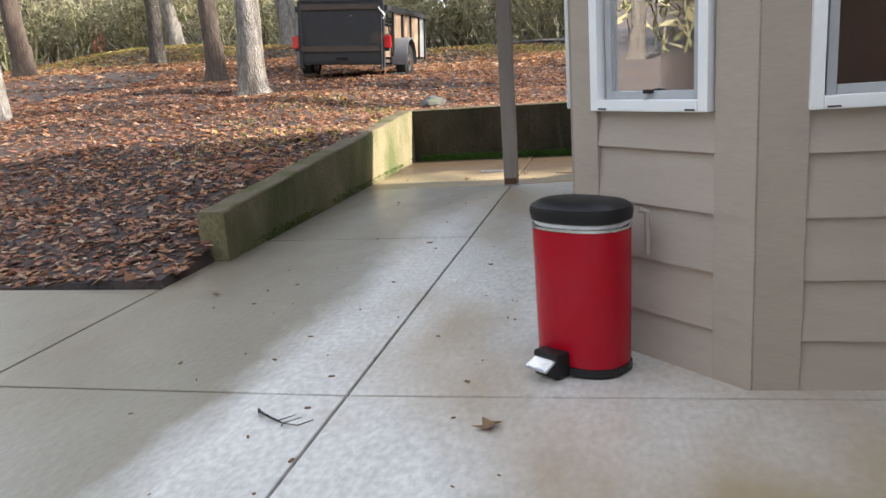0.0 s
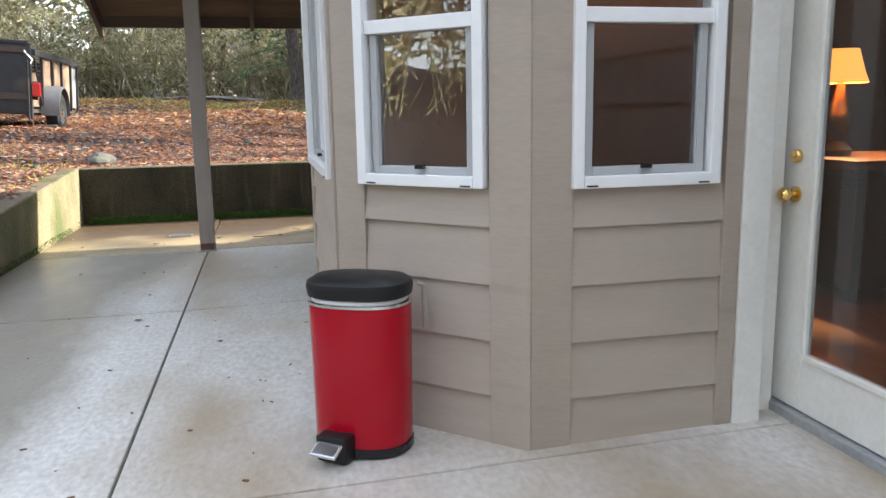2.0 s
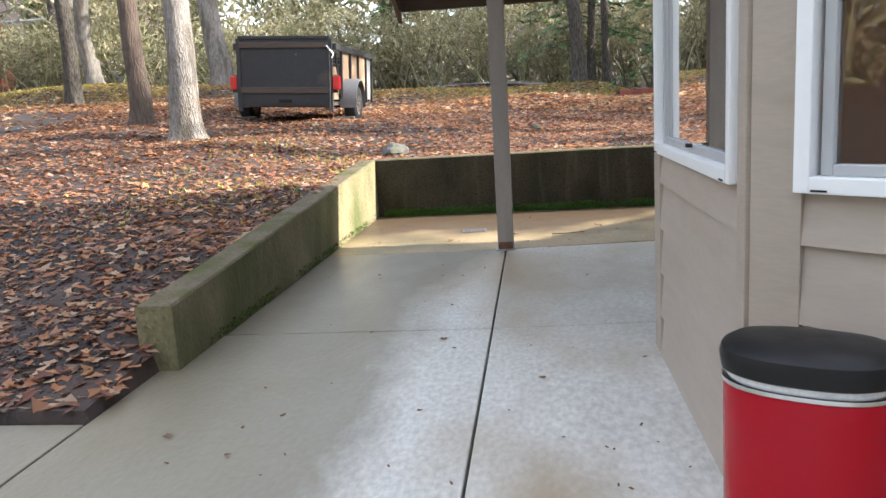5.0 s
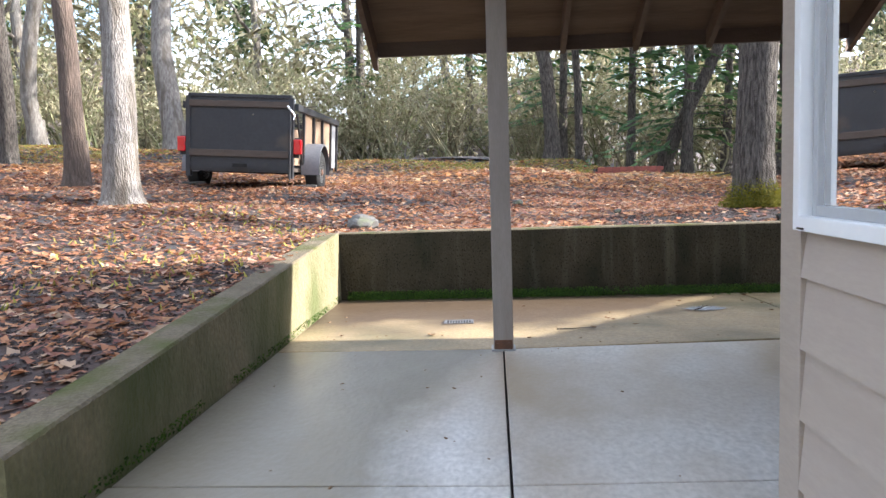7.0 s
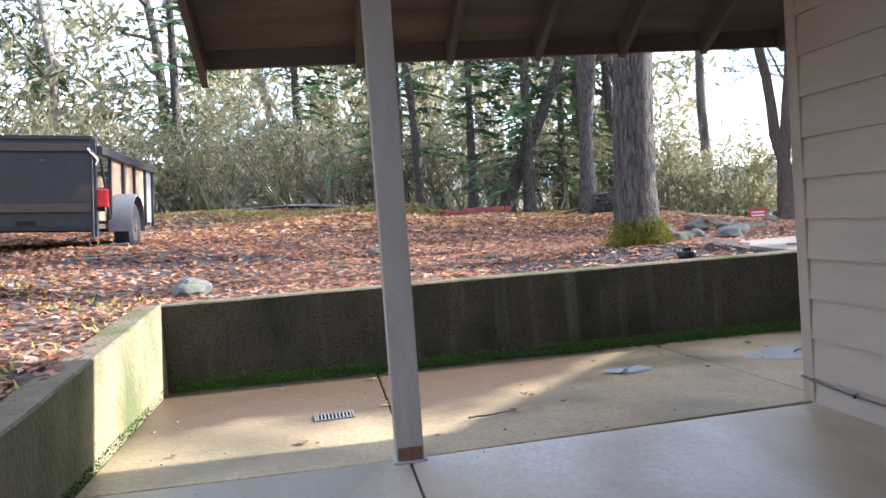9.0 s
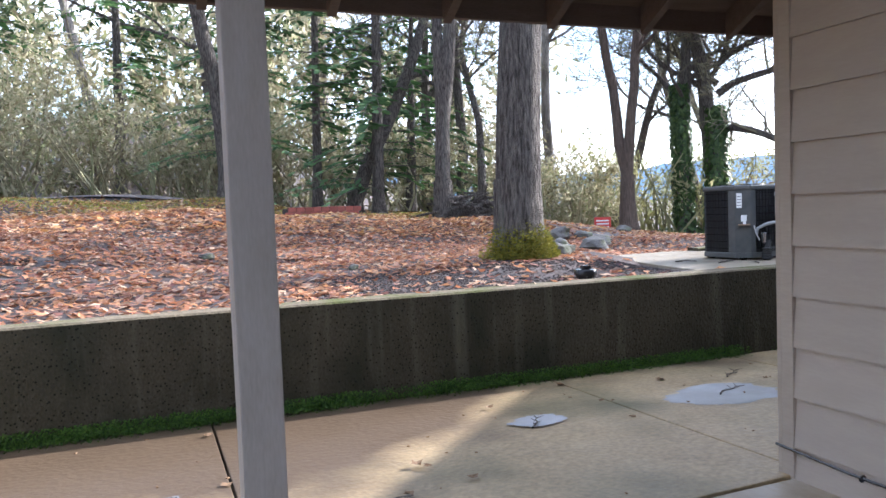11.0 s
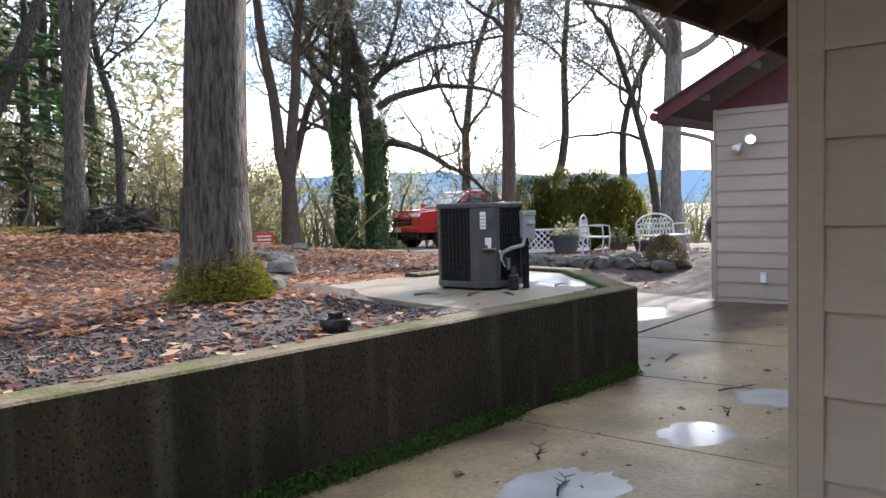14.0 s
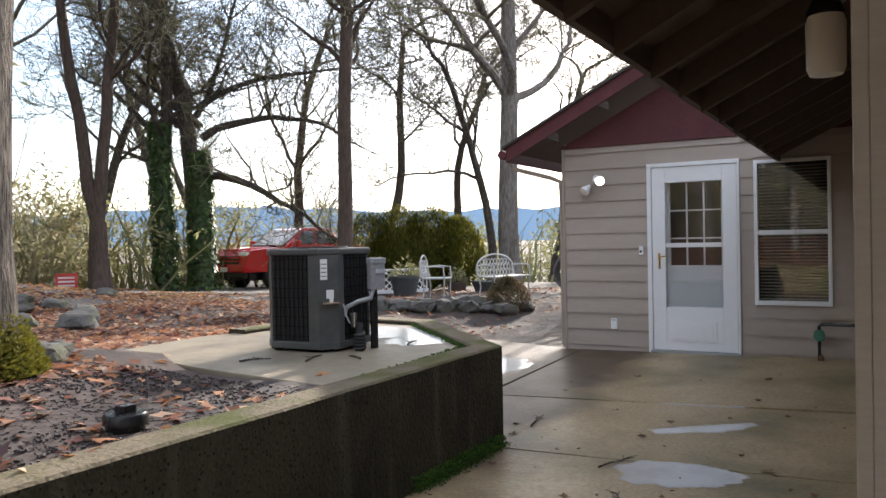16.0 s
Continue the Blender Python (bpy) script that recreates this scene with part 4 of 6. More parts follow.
part("hinge", Geo().box(GX - .054, GX - .05, 2.73, 2.78, .43, .445), M_grey, ou)
sp = thing("gas_valve", "green valve on a black pipe by the wall", "valve")
part("pipe", Geo().tube([(GX - .12, .12, .47), (GX - .12, .60, .47), (GX - .12, .62, .45), (GX - .12, .62, .02)], .016, 8), M_black, sp, smooth=True)
part("valve_body", Geo().lathe([(.02, -.06), (.045, -.04), (.055, 0), (.045, .04), (.02, .06)], 12, m=pose(GX - .12, .62, .36)), M_copper, sp, smooth=True)
part("valve_wheel", Geo().lathe([(.05, 0), (.05, .012)], 12, m=pose(GX - .19, .62, .36, 0, 90, 0)), M_copper, sp)
part("elbow", Geo().tube([(GX - .12, .62, .16), (GX - .12, .59, .08), (GX - .12, .6, .0)], .026, 8), M_rust, sp, smooth=True)
cb = thing("ground_cable", "black cable lying along the foot of the siding", "cable")
part("run", Geo().tube([(GX - .03, 3.36, .02), (GX - .12, 3.1, .012), (GX - .05, 2.7, .02), (GX - .1, 2.3, .012)], .008, 6), M_black, cb, smooth=True)


# ---- red pedal bin ----
pb = thing("pedal_bin", "red enamel pedal bin with a black lid by the bay", "bin")
BM = pose(0.890, -4.762, slope(.89, -4.74) + .001, 0, 0, -26)


def oval(prof, n=36, m=BM, flat=0.72):
    """Rounded front, flatter back."""
    g = Geo()
    for r, z in prof:
        for i in range(n):
            w = 2 * math.pi * i / n
            c, s = math.cos(w), math.sin(w)
            k = 1.0 if s < 0 else flat
            e = 0.8
            g.v.append(m @ Vector((r * math.copysign(abs(c) ** e, c), r * .80 * k * math.copysign(abs(s) ** e, s), z)))
    for k in range(len(prof) - 1):
        for i in range(n):
            j = (i + 1) % n
            g.f.append((k * n + i, k * n + j, (k + 1) * n + j, (k + 1) * n + i))
    g.f.append(tuple(range(n - 1, -1, -1)))
    g.f.append(tuple((len(prof) - 1) * n + i for i in range(n)))
    return g


part("body", oval([(.180, .035), (.181, .04), (.188, .54), (.188, .556)]), M_red, pb, smooth=True)
part("base_ring", oval([(.178, 0), (.186, .004), (.186, .034), (.180, .036)]), M_black, pb, "black plastic base ring", smooth=True)
part("rim", oval([(.186, .556), (.191, .559), (.191, .569), (.180, .573)]), M_chrome, pb, "bright metal rim", smooth=True)
part("bag", oval([(.176, .566), (.180, .574), (.174, .590), (.15, .592)]), M_bag, pb, "white plastic bag under the lid", smooth=True)
part("lid", oval([(.178, .584), (.192, .590), (.197, .622), (.192, .640), (.168, .654), (.11, .662), (.02, .666)]), M_lid, pb, "black plastic lid", smooth=True)
g = Geo().tube([BM @ Vector((.19, .09, .61)), BM @ Vector((.215, .10, .60)), BM @ Vector((.218, .10, .44))], .012, 8)
part("hinge_arm", g, M_post, pb, smooth=True)
pm = BM @ pose(-.055, -.150, 0, 0, 0, -12)
part("pedal_housing", Geo().box(-.062, .062, -.05, .03, .0, .098, pm), M_lid, pb, bevel=.012)
part("pedal", Geo().box(-.052, .052, -.100, -.03, .055, .070, pm @ pose(0, 0, 0, 22, 0, 0) @ pose(0, .02, .02)), M_chrome, pb, "chrome foot pedal", bevel=.006)

# ---- drain grate, cleanout cap ----
dg = thing("drain_grate", "rectangular dark cast drain grate in the slab", "drain")
GM = pose(-.35, 1.01, 0.002, 0, 0, 2)
part("frame", Geo().box(-.12, .12, -.08, -.07, 0, .006, GM).box(-.12, .12, .07, .08, 0, .006, GM).box(-.12, -.11, -.07, .07, 0, .006, GM).box(.11, .12, -.07, .07, 0, .006, GM), M_hose, dg)
part("pit", Geo().box(-.11, .11, -.07, .07, -.0015, -.0005, GM), M_black, dg)
for k in range(10):
    part("bar", Geo().box(-.10 + k * .0222 - .005, -.10 + k * .0222 + .005, -.07, .07, 0, .005, GM), M_hose, dg)
cap = thing("cleanout_cap", "black plastic drain cleanout cap on a short pipe", "drain cap")
CM = pose(2.84, 2.66, .63)
part("pipe", Geo().lathe([(.075, 0), (.075, .07), (.07, .07)], 20, m=CM), M_black, cap, smooth=True)
part("plug", Geo().lathe([(.088, .05), (.088, .085), (.08, .095), (.01, .097)], 20, m=CM), M_black, cap, smooth=True)
part("nut", Geo().box(-.03, .03, -.03, .03, .095, .125, CM), M_black, cap, bevel=.005)

# ---- air conditioner on its pad ----
ac = thing("air_conditioner", "grey outdoor air-conditioning condenser with black fins", "air conditioner")
AM = pose(5.235, 3.61, .632, 0, 0, 4) @ Matrix.Diagonal((.86, .86, 1.0, 1.0))
H0, H1 = .05, .70


def chamf(a, c):
    return [(-a + c, -a), (a - c, -a), (a, -a + c), (a, a - c), (a - c, a), (-a + c, a), (-a, a - c), (-a, -a + c)]


part("core", Geo().prism(chamf(.335, .12), H0, H1 - .02, AM), M_coil, ac)
part("base_pan", Geo().prism(chamf(.355, .12), 0.02, H0 + .02, AM), M_acpaint, ac, bevel=.006)
part("top_panel", Geo().prism(chamf(.362, .125), H1 - .03, H1 + .015, AM), M_acpaint, ac, bevel=.012)
for cx, cy in ((-.3, -.3), (.3, -.3), (.3, .3), (-.3, .3)):
    part("foot", Geo().box(cx * .8 - .03, cx * .8 + .03, cy * .8 - .03, cy * .8 + .03, 0, .03, AM), M_black, ac)
fan = part("fan_guard", Geo().lathe([(.26, H1 + .015), (.26, H1 + .020), (.24, H1 + .021)], 28, m=AM), M_black, ac)
for r_ in (.06, .12, .18, .24):
    part("guard_ring", Geo().tube([AM @ Vector((r_ * math.cos(w), r_ * math.sin(w), H1 + .022)) for w in [k * math.pi / 12 for k in range(25)]], .004, 5, False), M_black, fan)
# service panel towards the patio, on the chamfered corner
part("service_panel", Geo().prism([(-.352, -.135), (-.352, -.235), (-.235, -.352), (-.16, -.352), (-.16, -.33), (-.33, -.135)], H0 + .02, H1 - .03, AM), M_acpaint, ac, bevel=.004)
part("corner_post", Geo().prism([(.225, -.352), (.352, -.225), (.335, -.215), (.215, -.335)], H0 + .02, H1 - .03, AM), M_acpaint, ac)
part("corner_post", Geo().prism([(-.352, .225), (-.225, .352), (-.215, .335), (-.335, .215)], H0 + .02, H1 - .03, AM), M_acpaint, ac)


def wire_grid(px, py, horiz, n, name):
    """Protective bars along one face between two plan points."""
    a, b = Vector((*px, 0)), Vector((*py, 0))
    for k in range(n):
        z = H0 + .06 + k * (H1 - H0 - .12) / (n - 1)
        part(name, Geo().tube([AM @ (a + Vector((0, 0, z))), AM @ (b + Vector((0, 0, z)))], .003, 4), M_black, ac)


wire_grid((-.353, -.13), (-.353, .22), True, 9, "guard_bar")
wire_grid((-.155, -.353), (.22, -.353), True, 9, "guard_bar")
for k in range(8):
    part("fin_rib", Geo().box(-.349, -.338, -.12 + k * .045, -.113 + k * .045, H0 + .03, H1 - .03, AM), M_coil, ac)
    part("fin_rib", Geo().box(-.14 + k * .047, -.133 + k * .047, -.349, -.338, H0 + .03, H1 - .03, AM), M_coil, ac)


def on_panel(u0, u1, z0, z1, d0, d1, nm, mt, lab=""):
    """A small thing on the slanted panel: u along it, d outwards."""
    t = Vector((s2, -s2, 0))
    n = Vector((-s2, -s2, 0))
    c = Vector((-.2935, -.2935, 0))
    q = [c + t * u0 + n * d0, c + t * u1 + n * d0, c + t * u1 + n * d1, c + t * u0 + n * d1]
    return part(nm, Geo().prism([(p.x, p.y) for p in q], z0, z1, AM), mt, ac, lab)


on_panel(-.065, -.01, .50, .64, .001, .003, "rating_label", M_paper, "white paper rating label")
for k in range(4):
    on_panel(-.058, -.018, .52 + k * .028, .526 + k * .028, .003, .004, "print_line", M_ink)
on_panel(-.02, .04, .37, .43, .001, .004, "notice_label", M_paper)
on_panel(-.05, .075, .335, .345, .0, .06, "shelf", M_plywood, "small wooden shelf with a tag")
on_panel(.0, .03, .345, .42, .03, .034, "tag", M_paper)
disc = thing("disconnect_box", "grey electrical disconnect box on a metal stake", "switch box")
DM = AM @ pose(.05, -.50, 0, 0, 0, -30)
part("stake", Geo().box(-.03, .03, -.012, .012, 0, .56, DM), M_black, disc)
part("box", Geo().box(-.065, .065, -.085, -.012, .42, .63, DM), M_galv, disc, bevel=.006)
part("hood", Geo().box(-.07, .07, -.095, -.01, .60, .64, DM), M_galv, disc, bevel=.006)
part("handle", Geo().box(-.02, .06, -.10, -.085, .53, .56, DM), M_grey, disc, bevel=.003)
pipes = thing("refrigerant_lines", "black insulated pipes and grey conduit at the condenser", "pipes")
part("conduit", Geo().tube([DM @ Vector((-.03, -.05, .42)), DM @ Vector((-.06, -.06, .36)), DM @ Vector((-.16, -.03, .34)), DM @ Vector((-.24, .02, .30)), DM @ Vector((-.25, .04, .24))], .016, 8), M_galv, pipes, "grey flexible conduit", smooth=True)
part("cable", Geo().tube([AM @ Vector((-.22, -.38, .33)), AM @ Vector((-.21, -.40, .25)), AM @ Vector((-.16, -.40, .19))], .006, 6), M_grey, pipes, smooth=True)
part("insulated_pipe", Geo().tube([AM @ Vector((.02, -.36, .16)), AM @ Vector((-.04, -.42, .17)), AM @ Vector((-.10, -.44, .10)), AM @ Vector((-.11, -.45, .0))], .024, 8), M_rubber, pipes, smooth=True)
part("insulated_pipe", Geo().tube([AM @ Vector((.10, -.36, .10)), AM @ Vector((.0, -.42, .10)), AM @ Vector((-.08, -.46, .06)), AM @ Vector((-.12, -.48, .0))], .018, 8), M_rubber, pipes, smooth=True)
g = Geo()
for k in range(5):
    part("boot_ring", Geo().lathe([(.052 - k * .002, .012 + k * .022), (.058 - k * .002, .020 + k * .022), (.052 - k * .002, .030 + k * .022)], 14, m=AM @ pose(-.13, -.47, 0)), M_rubber, pipes, smooth=True)
part("service_valve", Geo().box(-.02, .02, -.02, .02, .16, .26, AM @ pose(-.10, -.40, 0)), M_chrome, pipes, bevel=.005)

for k, (x, y, L, a) in enumerate([(4.72, 3.25, .26, .3), (4.5, 3.55, .2, -.6), (4.85, 3.02, .16, 1.1), (5.6, 3.05, .2, .2)]):
    g = Geo()
    d = Vector((math.cos(a), math.sin(a), 0)) * L / 2
    c = Vector((x, y, .641))
    g.tube([c - d, c + Vector((.01, .012, .006)), c + d], [.008, .007, .004], 5)
    g.tube([c, c + Vector((-d.y, d.x, .02)) * .6], [.004, .002], 4)
    tagged(part("twig", g, M_bark), "small broken twig lying on the concrete pad", "twig", "twigs on the pad")

# ---- utility trailer ----
tr = thing("utility_trailer", "dark grey steel utility trailer with plywood sides, loaded with branches", "trailer")
TM = pose(-3.82, 6.12, 1.135, 0, 3.6, 1.0)
TW, TL = .77, 3.3


def tb(nm, x0, x1, y0, y1, z0, z1, mt, lab="", bev=.006, m=TM):
    return part(nm, Geo().box(x0, x1, y0, y1, z0, z1, m), mt, tr, lab, bevel=bev)


gate = tb("tailgate", -TW, TW, -.03, .0, .24, 1.36, M_trailer, "dark steel tailgate")
for z0, z1 in ((1.19, 1.28), (.46, .56)):
    part("plank", Geo().box(-TW + .02, TW - .03, -.06, -.03, z0, z1, TM), M_plank_d, gate, "weathered wooden plank", bevel=.006)
part("top_lip", Geo().box(-TW, TW, -.05, .02, 1.33, 1.38, TM), M_trailer, gate, bevel=.006)
part("lower_lip", Geo().box(-TW + .02, TW - .02, -.045, -.03, .28, .30, TM), M_trailer, gate)
for sx in (-1, 1):
    tb("corner_post", sx * TW - .035, sx * TW + .035, -.05, .04, .16, 1.34, M_trailer)
    tb("top_rail", sx * (TW + .07) - .03, sx * (TW + .07) + .03, .0, TL, 1.16, 1.26, M_trailer)
    tb("side_sheet", sx * (TW + .03) - .006, sx * (TW + .03) + .006, .55, TL - .6, .36, 1.16, M_plywood, "pale plywood side")
    tb("end_sheet", sx * (TW + .03) - .006, sx * (TW + .03) + .006, TL - .6, TL, .36, 1.16, M_galv)
    tb("rear_sheet", sx * (TW + .0) - .006, sx * (TW + .0) + .006, .05, .55, .36, .9, M_plywood)
    for y in (.55, 1.25, 1.95, TL - .6, TL - .03):
        tb("stake_post", sx * (TW + .055) - .02, sx * (TW + .055) + .02, y - .03, y + .03, .3, 1.16, M_trailer)
    part("brace", Geo().tube([TM @ Vector((sx * (TW + .05), .12, 1.12)), TM @ Vector((sx * (TW + .05), .55, .34))], .02, 6), M_trailer, tr)
    fd = Geo()
    prof = [(.92 + .42 * math.cos(a), .28 + .44 * math.sin(a)) for a in [math.pi * (1.04 - 1.08 * k / 12) for k in range(13)]]
    for y, z in prof:
        fd.v += [TM @ Vector((sx * (TW + .03), y, z)), TM @ Vector((sx * (TW + .31), y, z)), TM @ Vector((sx * (TW + .31), y, z - .03))]
    for k in range(12):
        for i in range(2):
            fd.f.append((k * 3 + i, (k + 1) * 3 + i, (k + 1) * 3 + i + 1, k * 3 + i + 1))
    part("fender", fd, M_hose, tr, "weathered grey fender", smooth=True)
    wh = part("wheel", Geo().lathe([(.17, -.1), (.19, -.06), (.19, .06), (.17, .1)], 20, m=TM @ pose(sx * (TW + .17), .92, .27, 0, 90, 0)), M_galv, tr, smooth=True)
    part("tyre", Geo().lathe([(.20, -.1), (.29, -.105), (.325, -.085), (.335, -.03), (.335, .03), (.325, .085), (.29, .105), (.20, .1)], 26, m=TM @ pose(sx * (TW + .17), .92, .27, 0, 90, 0)), M_rubber, wh, smooth=True)
    part("hub", Geo().lathe([(.06, .07), (.05, .11), (.02, .12)], 12, m=TM @ pose(sx * (TW + .17), .92, .27, 0, sx * 90, 0)), M_rust, wh, smooth=True)
    tl = tb("tail_lamp", sx * (TW + .10) - .06, sx * (TW + .10) + .06, -.06, .02, .52, .74, M_taill, "red plastic tail lamp", .015)
    tb("lamp_bracket", sx * (TW + .06) - .08, sx * (TW + .06) + .05, .02, .05, .47, .76, M_trailer)
tb("floor", -TW, TW, 0, TL, .26, .32, M_plank_d)
tb("axle", -TW - .1, TW + .1, .88, .96, .22, .3, M_black)
tb("front_wall", -TW, TW, TL - .02, TL, .3, 1.2, M_trailer)
part("chain", Geo().tube([TM @ Vector((TW - .05, -.06, 1.22)), TM @ Vector((TW + .02, -.08, 1.14)), TM @ Vector((TW + .06, -.05, 1.08)), TM @ Vector((TW + .04, -.06, 1.02))], .016, 6), M_chrome, tr)
part("rod", Geo().tube([TM @ Vector((TW - .0, -.075, 1.2)), TM @ Vector((TW - .0, -.075, .12))], .012, 6), M_trailer, tr)
part("ring", Geo().tube([TM @ Vector((TW + .05 * math.cos(w), -.075, .10 + .05 * math.sin(w))) for w in [k * math.pi / 6 for k in range(13)]], .01, 5), M_rust, tr)
tb("number_plate", -.1, .12, -.07, -.06, .31, .36, M_black, "", 0)
tb("tongue", -.04, .04, TL, TL + 1.1, .26, .34, M_trailer)
tb("jack", -.03, .03, TL + 1.0, TL + 1.06, -.15, .6, M_trailer)
g = Geo()
r5 = random.Random(5)
for _ in range(90):
    p = Vector((r5.uniform(-.6, .7), r5.uniform(.2, TL - .2), r5.uniform(1.05, 1.33)))
    d = Vector((r5.uniform(-1, 1), r5.uniform(-1, 1), r5.uniform(-.12, .12))).normalized() * r5.uniform(.2, .6)
    g.tube([TM @ (p - d), TM @ (p + Vector((0, 0, .03))), TM @ (p + d)], [.012, .009, .004], 4)
tagged(part("branch_load", g, M_twig), "heap of cut branches in the trailer", "branches", kind="stuff")
for sx in (1, -1):
    wc = thing("wheel_chock", "flat grey stone wedged behind the trailer wheel", "stone", "wheel chocks")
    c = TM @ Vector((sx * (TW + .1), .50, 0))
    part("block", Geo().box(-.18, .18, -.06, .06, 0, .07, pose(c.x, c.y, land(c.x, c.y) - .01, 0, 0, 8)), M_rock, wc, bevel=.02)


# ---- rocks and stones ----
def rock(x, y, sx, sy, sz, seed, label, name="rock", sink=.25, z=None):
    r = random.Random(seed)
    bm = bmesh.new()
    bmesh.ops.create_icosphere(bm, subdivisions=3, radius=1.0)
    rot = Euler((r.uniform(-.2, .2), r.uniform(-.2, .2), r.uniform(0, 6))).to_matrix()
    for v in bm.verts:
        c = v.co.copy()
        k = 1 + .32 * noise.noise(c * 1.3 + Vector((seed, 0, 0))) + .13 * noise.noise(c * 3.5 + Vector((0, seed, 0)))
        c = Vector((math.copysign(abs(c.x) ** .8, c.x) * sx, math.copysign(abs(c.y) ** .8, c.y) * sy, math.copysign(abs(c.z) ** .8, c.z) * sz)) * k
        v.co = rot @ c
    zz = (land(x, y) if z is None else z) + sz * (1 - sink * 2)
    me = bpy.data.meshes.new(name)
    bm.to_mesh(me)
    bm.free()
    me.shade_smooth()
    me.set_sharp_from_angle(angle=radians(28))
    me.materials.append(M_rock)
    ob = new(name, me)
    ob.location = (x, y, zz)
    return tagged(ob, label, "rock", "yard rocks")


rock(-1.5, 3.2, .22, .15, .10, 1, "flat grey field rock above the wall")
for k, (x, y, s) in enumerate([(3.5, 4.25, .20), (3.72, 4.5, .14), (5.9, 7.4, .28), (6.3, 7.8, .22), (6.7, 8.4, .2), (6.2, 9.0, .3), (5.3, 8.6, .24), (6.9, 9.3, .2), (.3, 6.3, .1), (-2.2, 2.9, .06), (1.5, 4.6, .07), (8.6, 10.6, .2), (5.6, 7.9, .18), (4.9, 8.2, .2)]):
    rock(x, y, s * .85, s * .7, s * .42, 10 + k, "rounded grey fieldstone lying among leaves")
r6 = random.Random(6)
for k in range(22):
    q = k / 21
    rock(11.4 + q * 1.6 + r6.uniform(-.2, .2), 7.6 - q * 2.0 + r6.uniform(-.25, .25), r6.uniform(.14, .26), r6.uniform(.12, .2), r6.uniform(.1, .16), 40 + k, "dark fieldstone edging the garden bed")


# ---- trees ----
class Tree:
    def __init__(self, seed):
        self.r = random.Random(seed)
        self.wood, self.twig = Geo(), Geo()

    def limb(self, p, d, r0, length, depth, maxd, up, kids, wander, gnarl=1.0, spread=1.0):
        r = self.r
        n = (9, 8, 6, 4, 2)[min(depth, 4)]
        pts, rad = [p], [r0]
        step = length / n
        for k in range(n):
            d = (d + Vector((r.gauss(0, wander), r.gauss(0, wander), r.gauss(0, wander * .8) + up)) * gnarl).normalized()
            p = p + d * step
            pts.append(p)
            rad.append(max(.009, r0 * (1 - (k + 1) / n * (.5 if depth == 0 else .7))))
        tgt = self.wood if depth < 2 else self.twig
        tgt.tube(pts, rad, (12, 7, 4, 3, 3)[min(depth, 4)], depth == 0)
        if depth >= maxd:
            return pts
        cnt = kids[min(depth, len(kids) - 1)]
        for i in range(cnt):
            tip = i < 2 and depth < 3
            q = 1.0 if tip else r.uniform(.38 if depth == 0 else .18, 1.0)
            k = min(n, max(1, round(q * n)))
            side = Vector((r.gauss(0, 1), r.gauss(0, 1), r.gauss(.15, .5)))
            dd = (pts[k] - pts[k - 1]).normalized()
            side = (side - dd * side.dot(dd)).normalized()
            nd = (dd * (r.uniform(1.0, 2.2) if tip else r.uniform(.35, 1.2)) + side).normalized()
            span = length * r.uniform(.38, .66) * (1.15 - .4 * q) * spread
            self.limb(pts[k], nd, rad[k] * (r.uniform(.6, .85) if tip else r.uniform(.34, .6)), span, depth + 1, maxd, .04, kids, (.17, .24, .30, .34)[min(depth, 3)], gnarl)
        return pts

    def arch(self, p, d, r0, length, kids, drop):
        """A long low limb that rises, bends outwards and droops, with its own twigs."""
        r = self.r
        pts, rad = [p], [r0]
        for k in range(12):
            d = (d + Vector((r.gauss(0, .16), r.gauss(0, .16), r.gauss(0, .12) - drop))).normalized()
            p = p + d * length / 12
            pts.append(p)
            rad.append(r0 * (1 - .075 * (k + 1)))
        self.wood.tube(pts, rad, 8)
        for k in range(3, 13):
            for _ in range(2):
                side = Vector((r.gauss(0, 1), r.gauss(0, 1), r.gauss(.5, .5))).normalized()
                self.limb(pts[k], side, rad[k] * .5, length * r.uniform(.2, .42), 2, 4, .05, kids, .3)


def flare(g, x, y, z, r0, n=12, seed=0):
    """Root flare with buttress lobes."""
    vs, fs = [], []
    for k, (h, s) in enumerate(((-.25, 1.55), (0, 1.42), (.12, 1.22), (.35, 1.08), (.8, 1.0))):
        for i in range(n):
            w = 2 * math.pi * i / n
            lob = 1 + (s - 1) * .5 * math.sin(w * 3 + seed) + .05 * noise.noise(Vector((i, k, seed)))
            vs.append((x + r0 * s * lob * math.cos(w), y + r0 * s * lob * math.sin(w), z + h))
    for k in range(4):
        for i in range(n):
            j = (i + 1) % n
            fs.append((k * n + i, k * n + j, (k + 1) * n + j, (k + 1) * n + i))
    g.add(vs, fs)


